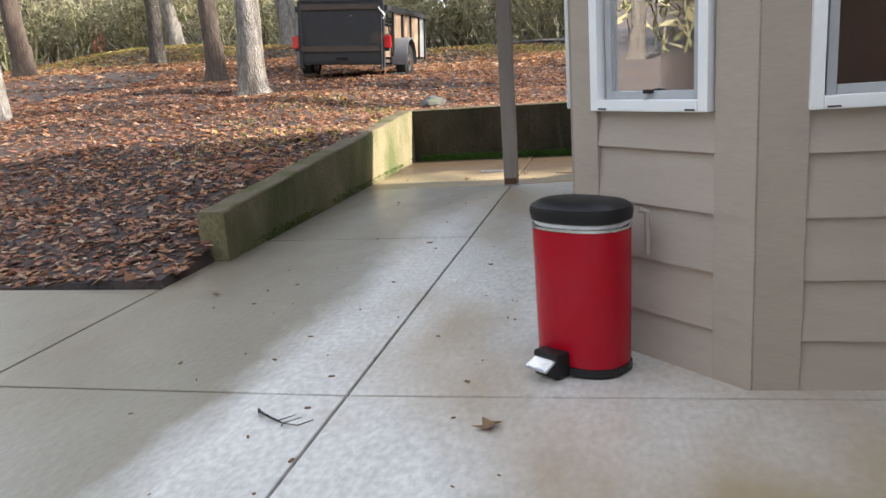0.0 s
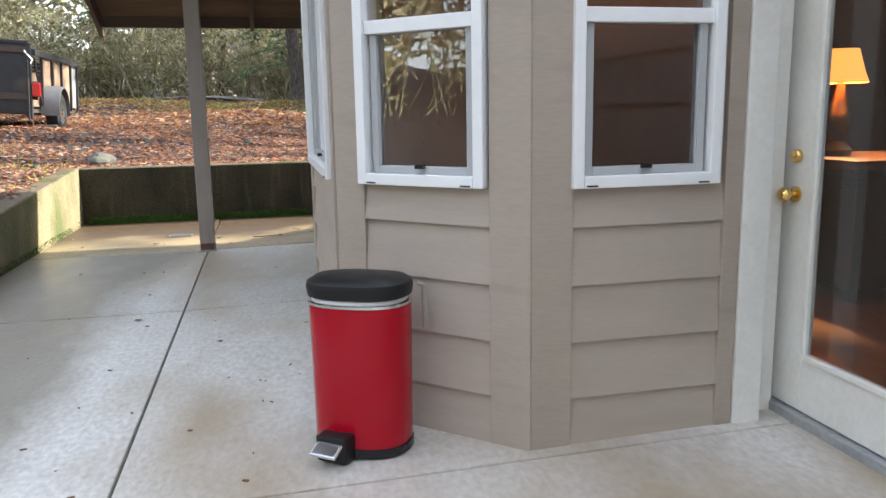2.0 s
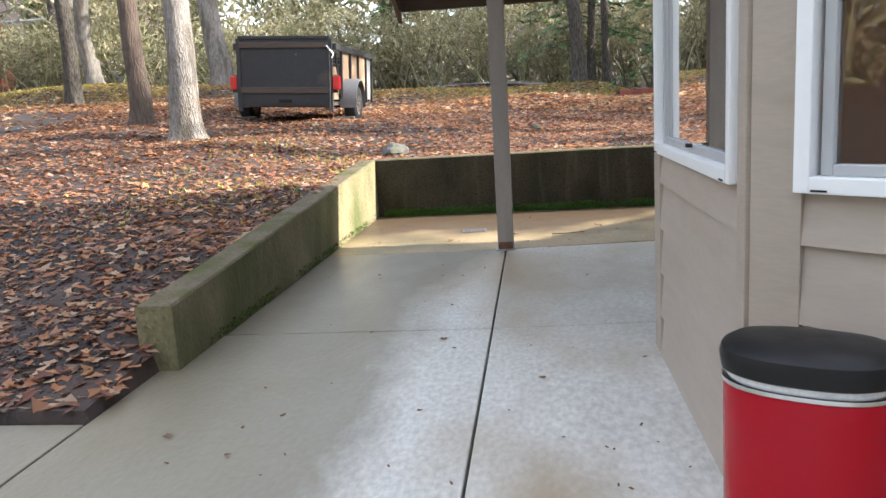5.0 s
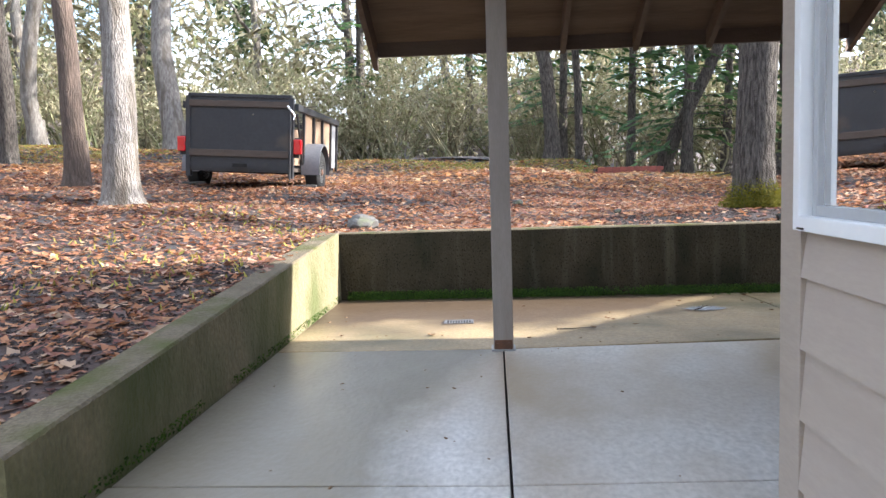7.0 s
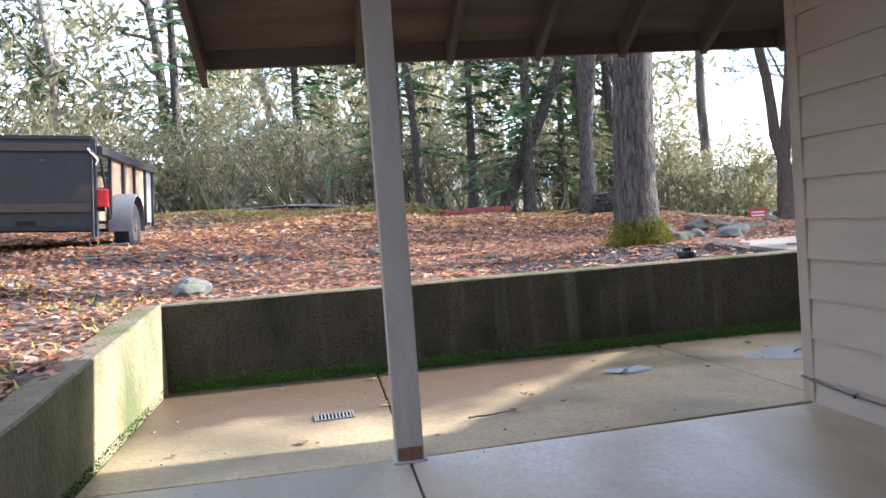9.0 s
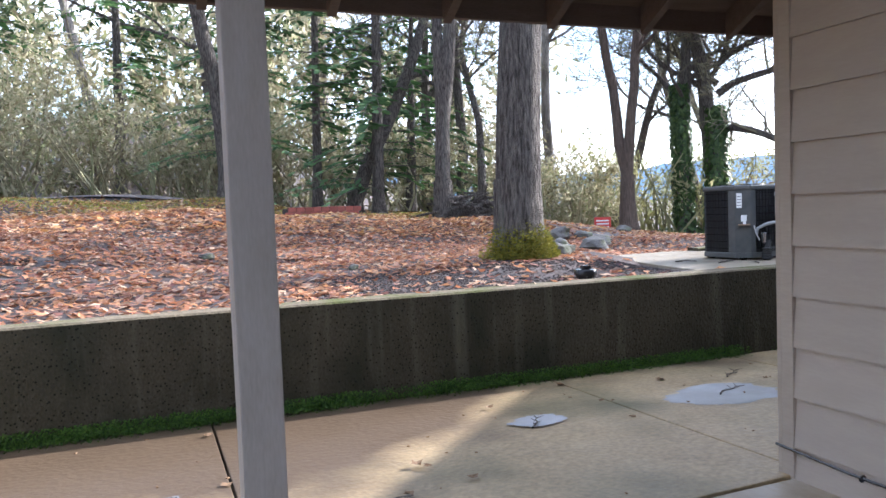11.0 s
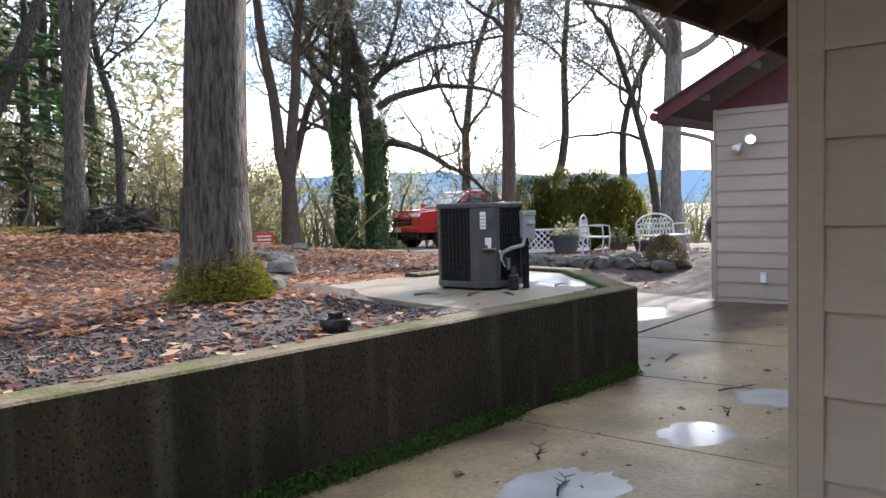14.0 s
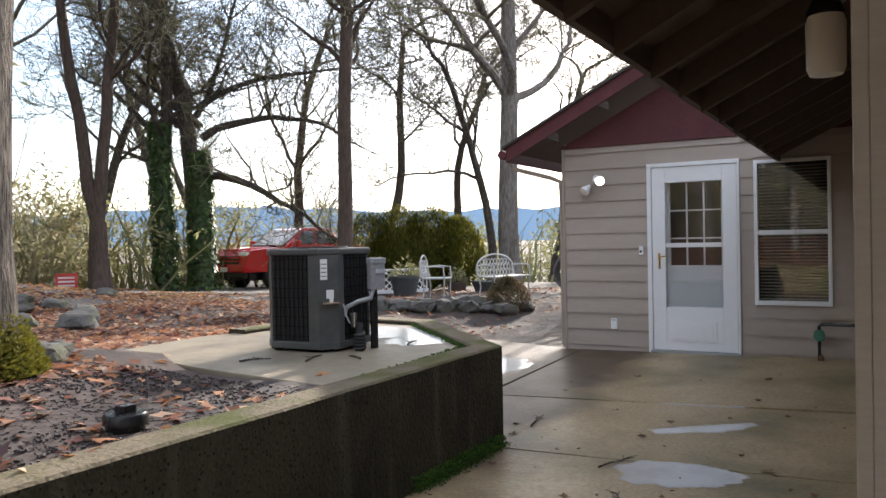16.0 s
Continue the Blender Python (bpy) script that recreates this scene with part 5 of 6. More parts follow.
def oak(x, y, r0, h, seed, label, bark=None, lean=(0, 0), kids=(9, 6, 5, 4), maxd=4, forks=None, arches=(), gnarl=1.0, spread=1.0, name="oak_tree", group="bare oaks"):
    t = Tree(seed)
    z = land(x, y)
    flare(t.wood, x, y, z, r0, 12, seed)
    base = Vector((x, y, z + .3))
    if forks:
        for dx, dy, rr, z0 in forks:
            t.limb(Vector((x, y, z + z0)), Vector((dx, dy, 1)).normalized(), rr, h, 0, maxd, .05, kids, .07)
        top = [Vector((x, y, z + .3 + (max(f[3] for f in forks) - .3) * k / 5)) for k in range(6)]
        t.wood.tube(top, [r0 * (1 - .04 * k) for k in range(6)], 12)
    else:
        t.limb(base, Vector((lean[0], lean[1], 1)).normalized(), r0, h, 0, maxd, .03, kids, .06, gnarl, spread)
    for z0, d, rr, span, drop in arches:
        t.arch(Vector((x + lean[0] * z0, y + lean[1] * z0, z + z0)), Vector(d).normalized(), rr, span, kids, drop)
    ob = thing(name, label, "tree", group)
    part("trunk", t.wood, bark or M_bark, ob, smooth=True)
    part("crown", t.twig, M_twig, ob)
    return ob


def fir(x, y, r0, h, seed, label, low=2.0, reach=2.6, name="fir_tree"):
    r = random.Random(seed)
    z = land(x, y)
    w, n = Geo(), Geo()
    flare(w, x, y, z, r0, 10, seed)
    w.tube([(x + .04 * k, y, z + .3 + h * k / 8) for k in range(9)], [max(.02, r0 * (1 - k / 8.3)) for k in range(9)], 10)
    b = low
    while b < h * .97:
        L = reach * (1 - (b / h) ** 1.3) * r.uniform(.6, 1.1) + .25
        a = r.uniform(0, 6.283)
        d = Vector((math.cos(a), math.sin(a), 0))
        pts = [Vector((x, y, z + b)) + d * L * q + Vector((0, 0, .12 * q * L - .32 * q * q * L)) for q in (0, .33, .66, 1)]
        w.tube(pts, [.022, .016, .010, .004], 4, False)
        side = Vector((-d.y, d.x, 0))
        for k in range(int(7 + L * 11)):
            q = r.uniform(.12, 1.0)
            c = pts[0].lerp(pts[3], q) + Vector((0, 0, .10 * math.sin(q * 3.14) * L * .9))
            s = side * r.choice((-1, 1))
            ln = r.uniform(.18, .45) * (1.15 - q * .6)
            tip = c + s * ln + d * ln * .6 + Vector((0, 0, -ln * r.uniform(.1, .55)))
            wv = (tip - c).cross(Vector((0, 0, 1))).normalized() * .045
            mid = c.lerp(tip, .55)
            n.add([c, mid + wv + Vector((0, 0, .02)), tip, mid - wv - Vector((0, 0, .03))], [(0, 1, 2, 3)])
        b += r.uniform(.06, .16) * (1 + b / h)
    ob = thing(name, label, "tree", "fir trees")
    part("trunk", w, M_bark, ob, smooth=True)
    part("crown", n, M_fir, ob)
    return ob


def ivy(x, y, r0, h, seed, label, lean=(0, 0)):
    r = random.Random(seed)
    g = Geo()
    z = land(x, y)
    for _ in range(4200):
        a, q = r.uniform(0, 6.283), r.random() ** .85
        c = Vector((x + lean[0] * q * h, y + lean[1] * q * h, z + q * h))
        out = Vector((math.cos(a), math.sin(a), r.uniform(-.3, .3)))
        rr = r0 * (1.35 - .35 * q) + r.uniform(0, .13) + .1 * max(0, noise.noise(Vector((a * 2, q * 9, seed))))
        if q < .04:
            rr += r.uniform(0, .5)
        p = c + Vector((out.x, out.y, 0)) * rr
        t = out.cross(Vector((0, 0, 1))).normalized()
        s = r.uniform(.05, .085)
        u = (Vector((0, 0, -1)) + out * r.uniform(.1, .7)).normalized()
        g.add([p - t * s * .7, p + u * s, p + t * s * .7, p - u * s * .8 + out * .02], [(0, 1, 2, 3)])
    return tagged(part("ivy", g, M_ivy), label, "ivy", "ivy on trunks")


# the large oak by the wall
big = Tree(3)
OX, OY = 3.0, 4.1
OZ = land(OX, OY)
flare(big.wood, OX, OY, OZ - .05, .225, 22, 2)
big.limb(Vector((OX, OY, OZ + .4)), Vector((.045, -.01, 1)).normalized(), .225, 9.5, 0, 4, .02, (7, 6, 6, 5), .022)
ob = thing("oak_tree", "large grey-barked oak with moss at its foot", "tree", "bare oaks")
part("trunk", big.wood, M_bark, ob, smooth=True)
part("crown", big.twig, M_twig, ob)
g = Geo()
r8 = random.Random(8)
for _ in range(7000):
    a = r8.gauss(-.5, .75) + math.radians(-60)
    h = abs(r8.gauss(0, .12))
    p = Vector((OX + math.cos(a) * (.34 - .2 * min(1, h / .45)), OY + math.sin(a) * (.34 - .2 * min(1, h / .45)), OZ + h))
    out = Vector((math.cos(a), math.sin(a), .3))
    p += out * r8.uniform(-.02, .05)
    t = Vector((r8.uniform(-1, 1), r8.uniform(-1, 1), r8.uniform(-.3, 1))).normalized() * .02
    u = t.orthogonal().normalized() * .01
    g.add([p - u, p + u, p + t + out * .01], [(0, 1, 2)])
tagged(part("moss_foot", g, M_mossy), "yellow-green moss on the foot of the oak", "moss", kind="stuff")

K3 = (7, 6, 5, 4)
oak(-4.8, 4.45, .21, 9, 21, "pale lichened oak trunk with a hollow at its foot", M_bark_pale, (-.05, .02), K3)
oak(-6.95, 7.3, .19, 9, 22, "brown-barked straight oak among leaves", M_bark_red, (-.07, .0), K3)
oak(-10.9, 11.6, .19, 9, 23, "slim lichened oak in the leaf litter", M_bark, (-.05, 0), K3)
oak(-13.5, 17.0, .25, 10, 24, "lichened oak with a mossy foot", M_bark_pale, (-.06, 0), K3)
oak(-8.3, 14.6, .30, 11, 25, "stout lichened oak behind the trailer", M_bark_pale, (-.06, .05), K3)
oak(-17, 20.5, .2, 10, 26, "grey oak near the drive", M_bark, (.03, 0), K3)
oak(-14.0, 10.3, .25, 10, 27, "brown oak in the open yard", M_bark_red, (.02, 0), K3)
oak(-8.1, 2.5, .17, 9, 28, "pale oak sapling trunk near the patio", M_bark_pale, (-.03, 0), K3)
oak(1.7, 17.6, .22, 11, 29, "oak with a mossy foot at the woods' edge", M_bark, (.0, 0), K3)
oak(2.6, 18.6, .13, 10, 30, "slim lichened trunk at the woods' edge", M_bark, (.02, 0), K3)
fir(3.9, 17.3, .13, 13, 31, "tall fir with drooping dark branches", 2.2, 2.6)
oak(4.7, 16.6, .19, 8, 32, "leaning mossy oak at the woods' edge", M_bark, (.34, 0), K3)
fir(5.2, 16.2, .16, 13, 33, "dark full fir beside the leaning oak", .7, 3.0)
fir(2.3, 21, .16, 14, 34, "dark fir behind the yard", 1.5, 3.2)
fir(-5, 24, .2, 16, 35, "tall dark fir over the thicket", 3, 3.2)
fir(-1, 27, .2, 17, 36, "tall dark fir over the thicket", 3, 3.4)
fir(8.6, 22, .2, 13, 37, "dark fir in the lower woods", 1.5, 3.0)
fir(7.2, 19.5, .16, 9, 38, "young fir at the woods' edge", .8, 2.4)
oak(5.55, 12.6, .2, 10, 39, "twin-stemmed grey oak by the wood pile", M_bark, (0.02, 0), K3, forks=[(.05, 0, .16, .9), (-.03, .03, .13, .5)])
oak(13.15, 17.0, .25, 8, 41, "grey oak forking low into two stems", M_bark_red, (0, 0), (9, 8, 7, 5), forks=[(-.17, .13, .17, 1.7), (.05, -.03, .17, 1.7)])
oak(15.5, 17.35, .22, 8.5, 42, "bare oak with ivy-clad trunk", M_bark, (-.03, 0), (9, 8, 7, 5), arches=((4.2, (-.6, .55, .8), .09, 4.0, .02), (4.6, (.7, -.6, .5), .08, 3.5, .0)))
ivy(15.5, 17.35, .20, 4.6, 43, "dense green ivy covering an oak trunk", (-.03, 0))
oak(16.2, 16.7, .28, 9.5, 44, "broad bare oak with ivy-clad trunk", M_bark, (0.02, 0), (9, 8, 7, 5), arches=((3.2, (.72, -.69, .45), .13, 5.5, .085), (4.3, (.72, -.6, .7), .12, 6.5, .01), (4.6, (-.6, .6, .9), .11, 4.5, .0), (5.2, (.5, -.7, .5), .10, 6.0, -.01)))
ivy(16.2, 16.7, .24, 3.9, 45, "dense green ivy covering an oak trunk")
oak(13.9, 10.0, .17, 10, 46, "straight dark-barked tree with hanging lichen twigs", M_bark_red, (0, 0), (22, 6, 5, 5), spread=.42)
oak(18.2, 8.1, .27, 10, 47, "grey smooth-barked tree by the gable", M_bark_pale, (.05, 0), (9, 8, 6, 5))
for k, (x, y, h) in enumerate([(22.5, 14.5, 8), (24, 20, 9), (27, 10.5, 8), (21, 23, 10), (26, 26, 10), (30, 16, 9), (9.5, 21, 9), (11, 26, 9), (22, 10.5, 6.5), (24.5, 7.8, 7), (17.5, 24, 9), (8.6, 17.5, 6)]):
    oak(x, y, .022 * h, h, 60 + k, "gnarled bare oak in the lower woods", M_bark, (rng.uniform(-.2, .2), rng.uniform(-.2, .2)), (8, 8, 7, 5), gnarl=1.5)
for k in range(14):
    a = radians(-75 + k * 8)
    d = 30 + 7 * ((k * 37) % 5) / 5
    oak(d * math.sin(a), d * math.cos(a) - 2, .24, 13, 90 + k, "lichened oak in the thicket behind the yard", M_bark_pale if k % 2 else M_bark, (rng.uniform(-.1, .1), 0), (9, 6, 5), 3)
for k in range(10):
    a = radians(110 + k * 18)
    oak(22 * math.sin(a), -6 + 20 * math.cos(a), .25, 11, 120 + k, "oak standing in the yard behind the patio", M_bark, (0, 0), (9, 6, 5), 3)


# ---- thickets and far woods ----
def thicket(name, label, spots, n_leaf, n_stem, size, seed, material=None):
    """Tangled shrubs: spots are (x, y, radius, height)."""
    nr = np.random.RandomState(seed)
    r = random.Random(seed)
    area = np.array([s[2] * s[2] * s[3] for s in spots])
    pick = nr.choice(len(spots), n_leaf, p=area / area.sum())
    sp = np.array(spots)[pick]
    zb = np.array([land(s[0], s[1]) for s in spots])[pick]
    # cluster into puffs
    npf = 26
    puff = nr.normal(0, 1, (len(spots), npf, 3))
    puff /= np.linalg.norm(puff, axis=2, keepdims=True)
    puff *= nr.uniform(.25, 1, (len(spots), npf, 1))
    pk = puff[pick, nr.randint(0, npf, n_leaf)] + nr.normal(0, .13, (n_leaf, 3))
    c = np.stack([sp[:, 0] + pk[:, 0] * sp[:, 2], sp[:, 1] + pk[:, 1] * sp[:, 2], zb + sp[:, 3] * (.5 + pk[:, 2] * .5)], 1)
    c[:, 2] = np.maximum(c[:, 2], zb + .05)
    a = nr.normal(0, 1, (n_leaf, 3))
    a /= np.linalg.norm(a, axis=1, keepdims=True)
    b = np.cross(a, nr.normal(0, 1, (n_leaf, 3)))
    b /= np.linalg.norm(b, axis=1, keepdims=True)
    s = size * nr.uniform(.5, 1.4, (n_leaf, 1))
    v = np.stack([c - a * s, c + b * s * .28, c + a * s, c - b * s * .28], 1).reshape(-1, 3)
    g = Geo()
    g.v = [tuple(q) for q in v.tolist()]
    g.f = [(k * 4, k * 4 + 1, k * 4 + 2, k * 4 + 3) for k in range(n_leaf)]
    for _ in range(n_stem):
        x, y, rad, h = r.choice(spots)
        z = land(x, y)
        p = Vector((x + r.uniform(-.7, .7) * rad, y + r.uniform(-.7, .7) * rad, z))
        d = Vector((r.gauss(0, .3), r.gauss(0, .3), 1)).normalized()
        L = h * r.uniform(.6, 1.1)
        pts = [p]
        for k in range(4):
            d = (d + Vector((r.gauss(0, .22), r.gauss(0, .22), 0))).normalized()
            p = p + d * L / 4
            pts.append(p)
        g.tube(pts, [.045, .035, .025, .015, .006], 3, False)
    return tagged(part(name, g, material or M_thicket), label, "thicket", kind="stuff")


r9 = random.Random(9)
spots = []
for k in range(60):
    a = radians(-82 + k * 1.95)
    d = r9.uniform(24.5, 29)
    spots.append((d * math.sin(a) - 1, d * math.cos(a) - 3.5, r9.uniform(1.4, 2.4), r9.uniform(2.2, 4.5)))
thicket("thicket", "pale lichened tangle of shrubs along the drive", spots, 92000, 900, .10, 1)
spots = []
for k in range(60):
    a = radians(-85 + k * 1.9)
    d = r9.uniform(31, 40)
    spots.append((d * math.sin(a) - 1, d * math.cos(a) - 3.5, r9.uniform(2.0, 3.6), r9.uniform(7, 13)))
thicket("woods", "mossy grey-green woods behind the thicket", spots, 32000, 200, .26, 2)
M_woodg = mat("evergreen mass", (.05, .08, .03), rough=.9, bump=0, island=[(.05, .08, .03), (.10, .14, .06), (.18, .21, .10)])
spots = [(d * math.sin(radians(a)), d * math.cos(radians(a)), 3.0, h) for a, d, h in [(-62, 44, 17), (-48, 46, 18), (-36, 44, 19), (-27, 47, 20), (-19, 45, 15), (-8, 46, 20), (2, 44, 18), (10, 45, 16), (18, 46, 12)]]
thicket("evergreens", "dark evergreen crowns over the woods", spots, 14000, 60, .42, 3, M_woodg)
spots = []
for k in range(46):
    a = radians(28 + k * 1.35)
    d = r9.uniform(23, 40)
    spots.append((d * math.sin(a), d * math.cos(a), r9.uniform(1.2, 2.4), r9.uniform(1.8, 4.2)))
M_low = mat("pale winter brush", (.3, .3, .15), rough=.95, bump=0, island=[(.16, .15, .08), (.30, .29, .14), (.40, .38, .20), (.20, .24, .10)])
thicket("brush", "pale olive brush below the parking area", spots, 30000, 800, .10, 4, M_low)
spots = [(30 * math.sin(radians(a)), -6 + 26 * math.cos(radians(a)), 4.0, 15) for a in range(125, 275, 8)]
thicket("far_thicket", "grey-green trees beyond the patio", spots, 70000, 260, .36, 5)

# hills on the skyline, their distance haze painted as blue
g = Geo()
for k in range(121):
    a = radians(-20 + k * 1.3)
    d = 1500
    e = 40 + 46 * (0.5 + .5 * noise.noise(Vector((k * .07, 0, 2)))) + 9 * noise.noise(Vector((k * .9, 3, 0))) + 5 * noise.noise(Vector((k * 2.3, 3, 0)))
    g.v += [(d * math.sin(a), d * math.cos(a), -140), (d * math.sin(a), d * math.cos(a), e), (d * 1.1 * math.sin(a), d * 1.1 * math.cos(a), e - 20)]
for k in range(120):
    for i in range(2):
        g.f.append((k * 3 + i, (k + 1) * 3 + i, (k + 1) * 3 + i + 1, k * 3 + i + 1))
tagged(part("backdrop", g, M_hill, smooth=True), "wooded hills on the skyline with painted blue haze", "hills", kind="structure")


# ---- leaf litter ----
def litter(name, label, n, area, size, seed, dens=None, material=None, lift=.010, curl=.22, zf=None):
    nr = np.random.RandomState(seed)
    x0, x1, y0, y1 = area
    xs, ys = nr.uniform(x0, x1, n), nr.uniform(y0, y1, n)
    keep = []
    zs = np.zeros(n)
    for k in range(n):
        x, y = xs[k], ys[k]
        if zf is None and low(x, y):
            continue
        if dens and nr.rand() > dens(x, y):
            continue
        zs[k] = (land(x, y) + 0.035 * noise.noise(Vector((x * 1.1, y * 1.1, 0))) * min(1, max(0, abs(x) - 1) * .3 + max(0, y - 2.5) * .5)) if zf is None else zf
        keep.append(k)
    keep = np.array(keep)
    m = len(keep)
    c = np.stack([xs[keep], ys[keep], zs[keep] + lift * nr.uniform(.4, 2.0, m)], 1)
    th = nr.uniform(0, 6.283, m)
    tl = nr.normal(0, curl, (m, 2))
    u = np.stack([np.cos(th), np.sin(th), tl[:, 0]], 1)
    w = np.stack([-np.sin(th), np.cos(th), tl[:, 1]], 1)
    s = size * nr.uniform(.55, 1.35, (m, 1))
    up = np.array([[0, 0, 1.0]])
    bend = nr.uniform(-.1, .28, (m, 1)) * s * up
    v = np.stack([c - u * s, c - w * s * .62 + bend, c + u * s * .25 + bend * .2 - w * s * .3, c + u * s, c + w * s * .62 + bend, c - u * s * .1 + w * s * .2], 1).reshape(-1, 3)
    g = Geo()
    g.v = [tuple(q) for q in v.tolist()]
    g.f = []
    for k in range(m):
        o = k * 6
        g.f += [(o, o + 1, o + 2, o + 5), (o + 5, o + 2, o + 3, o + 4)]
    return tagged(part(name, g, material or M_leaves), label, "leaves", kind="stuff")


def near_d(x, y):
    k = .85 + .6 * noise.noise(Vector((x * .5, y * .5, 4)))
    if 1.2 < x < 4.2 and y < 3.6:
        k *= .22
    if x > 3.8 and 2.4 < y < 4.9 and x < 6.9:
        k *= .03
    return k


litter("leaf_litter", "fallen orange and brown oak leaves covering the yard", 104000, (-9, 9, -3.6, 11), .047, 11, near_d)
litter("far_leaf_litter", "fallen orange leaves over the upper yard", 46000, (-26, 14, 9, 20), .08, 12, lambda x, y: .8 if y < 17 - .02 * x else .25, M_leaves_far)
litter("side_leaf_litter", "fallen brown leaves beside the parking area", 7000, (4, 19, 5, 13), .06, 13, lambda x, y: .5 + .5 * noise.noise(Vector((x * .6, y * .6, 9))))
litter("left_leaf_litter", "fallen leaves under the trees beyond the low wall", 14000, (-22, -8, -4, 12), .075, 14, lambda x, y: .8)


def blades(name, label, n, area, seed, h, dens):
    r = random.Random(seed)
    g = Geo()
    for _ in range(n):
        x, y = r.uniform(area[0], area[1]), r.uniform(area[2], area[3])
        if low(x, y) or r.random() > dens(x, y):
            continue
        z = land(x, y) + .01
        a = r.uniform(0, 6.283)
        d = Vector((math.cos(a), math.sin(a), 0)) * .012
        tip = Vector((r.uniform(-.04, .04), r.uniform(-.04, .04), h * r.uniform(.5, 1.2)))
        p = Vector((x, y, z))
        g.add([p - d, p + d, p + tip], [(0, 1, 2)])
    return tagged(part(name, g, M_grass), label, "grass", kind="stuff")


blades("grass", "short yellow-green winter grass by the drive", 52000, (-16, 9, 12.5, 18), 21, .045, lambda x, y: max(0, .75 - abs(y - 15.4 - .02 * x) * .28) + .12)
blades("grass_patch", "thin grass showing through the leaves", 2200, (-4.5, -1.8, -1, 4.5), 22, .05, lambda x, y: max(0, .2 + noise.noise(Vector((x * .8, y * .8, 2)))))


# gravelly bare soil stones near the wall
g = Geo()
r10 = random.Random(10)
for _ in range(10000):
    if r10.random() < .5:
        x, y = r10.uniform(.6, 4.4), r10.uniform(2.52, 3.9)
    else:
        x, y = r10.uniform(-4.2, -1.85), r10.uniform(-3.55, 1.0)
    if x > 3.95 and y > 2.5 and x < 6.7:
        continue
    s = r10.uniform(.004, .010)
    z = land(x, y) + .006
    a = r10.uniform(0, 6)
    g.box(-s, s, -s * .7, s * .7, -s * .5, s * .6, pose(x, y, z, r10.uniform(-20, 20), r10.uniform(-20, 20), a * 57))
tagged(part("gravel", g, M_grit), "scattered grey gravel on bare soil", "gravel", kind="stuff")


# ---- loose leaves and twigs on the slabs ----
def dry_leaf(x, y, s, seed, z=0.0):
    r = random.Random(seed)
    n = 9
    z += slope(x, y)
    g = Geo()
    for i in range(n):
        w = 2 * math.pi * i / n
        rr = s * (1 if i % 2 else .55) * r.uniform(.8, 1.2)
        g.v.append((x + rr * math.cos(w), y + rr * math.sin(w) * .8, z + .006 + s * .35 * r.random()))
    g.v.append((x, y, z + .004))
    g.f = [(i, (i + 1) % n, n) for i in range(n)]
    return tagged(part("dry_leaf", g, M_dry), "curled brown leaf lying on the slab", "leaf", "leaves on the slab")


def twig(x, y, L, ang, seed, z=0.0):
    r = random.Random(seed)
    g = Geo()
    p = Vector((x, y, z + slope(x, y) + .008))
    d = Vector((math.cos(ang), math.sin(ang), 0))
    pts = [p + d * L * k / 5 + Vector((r.uniform(-.015, .015), r.uniform(-.015, .015), r.uniform(0, .012))) for k in range(6)]
    g.tube(pts, [.006, .006, .005, .004, .003, .002], 5)
    for k in range(5):
        q = r.choice(pts[1:])
        a = ang + r.choice((-1, 1)) * r.uniform(.4, 1.1)
        g.tube([q, q + Vector((math.cos(a), math.sin(a), .15)) * L * r.uniform(.12, .3)], [.003, .0015], 4)
    return tagged(part("twig", g, M_bark), "small broken twig lying on the slab", "twig", "twigs on the slab")


r11 = random.Random(31)
dry_leaf(.59, -5.33, .055, 1)
twig(-.30, -5.25, .24, -.55, 2)
for k in range(26):
    dry_leaf(r11.uniform(-1.3, 5.2), r11.uniform(.3, 2.15), r11.uniform(.02, .045), 100 + k)
for k in range(24):
    dry_leaf(r11.uniform(5.3, 9.2), r11.uniform(.3, 2.9), r11.uniform(.02, .05), 140 + k)
for k in range(8):
    dry_leaf(r11.uniform(-1.4, 1.0), r11.uniform(-5, -.1), r11.uniform(.008, .03), 180 + k)
for k, (x, y, L, a) in enumerate([(.42, .55, .28, .2), (2.95, 1.3, .22, .4), (3.3, 1.65, .25, .6), (5.2, 1.5, .25, -.3), (6.0, 2.3, .3, .2), (4.6, 1.2, .2, .5), (1.6, 1.2, .18, 1.0)]):
    twig(x, y, L, a, 200 + k)
g = Geo()
for _ in range(500):
    x, y = r11.uniform(-1.5, 9.2), r11.uniform(-7, 2.2)
    if y < 0 and x > .8:
        continue
    s, a = r11.uniform(.002, .005), r11.uniform(0, 6)
    g.box(-s * r11.uniform(1, 4), s * 2, -s, s, 0, s, pose(x, y, slope(x, y) + .0005, 0, 0, a * 57))
tagged(part("debris", g, M_dry), "bits of bark and leaf crumbs on the slabs", "debris", kind="stuff")


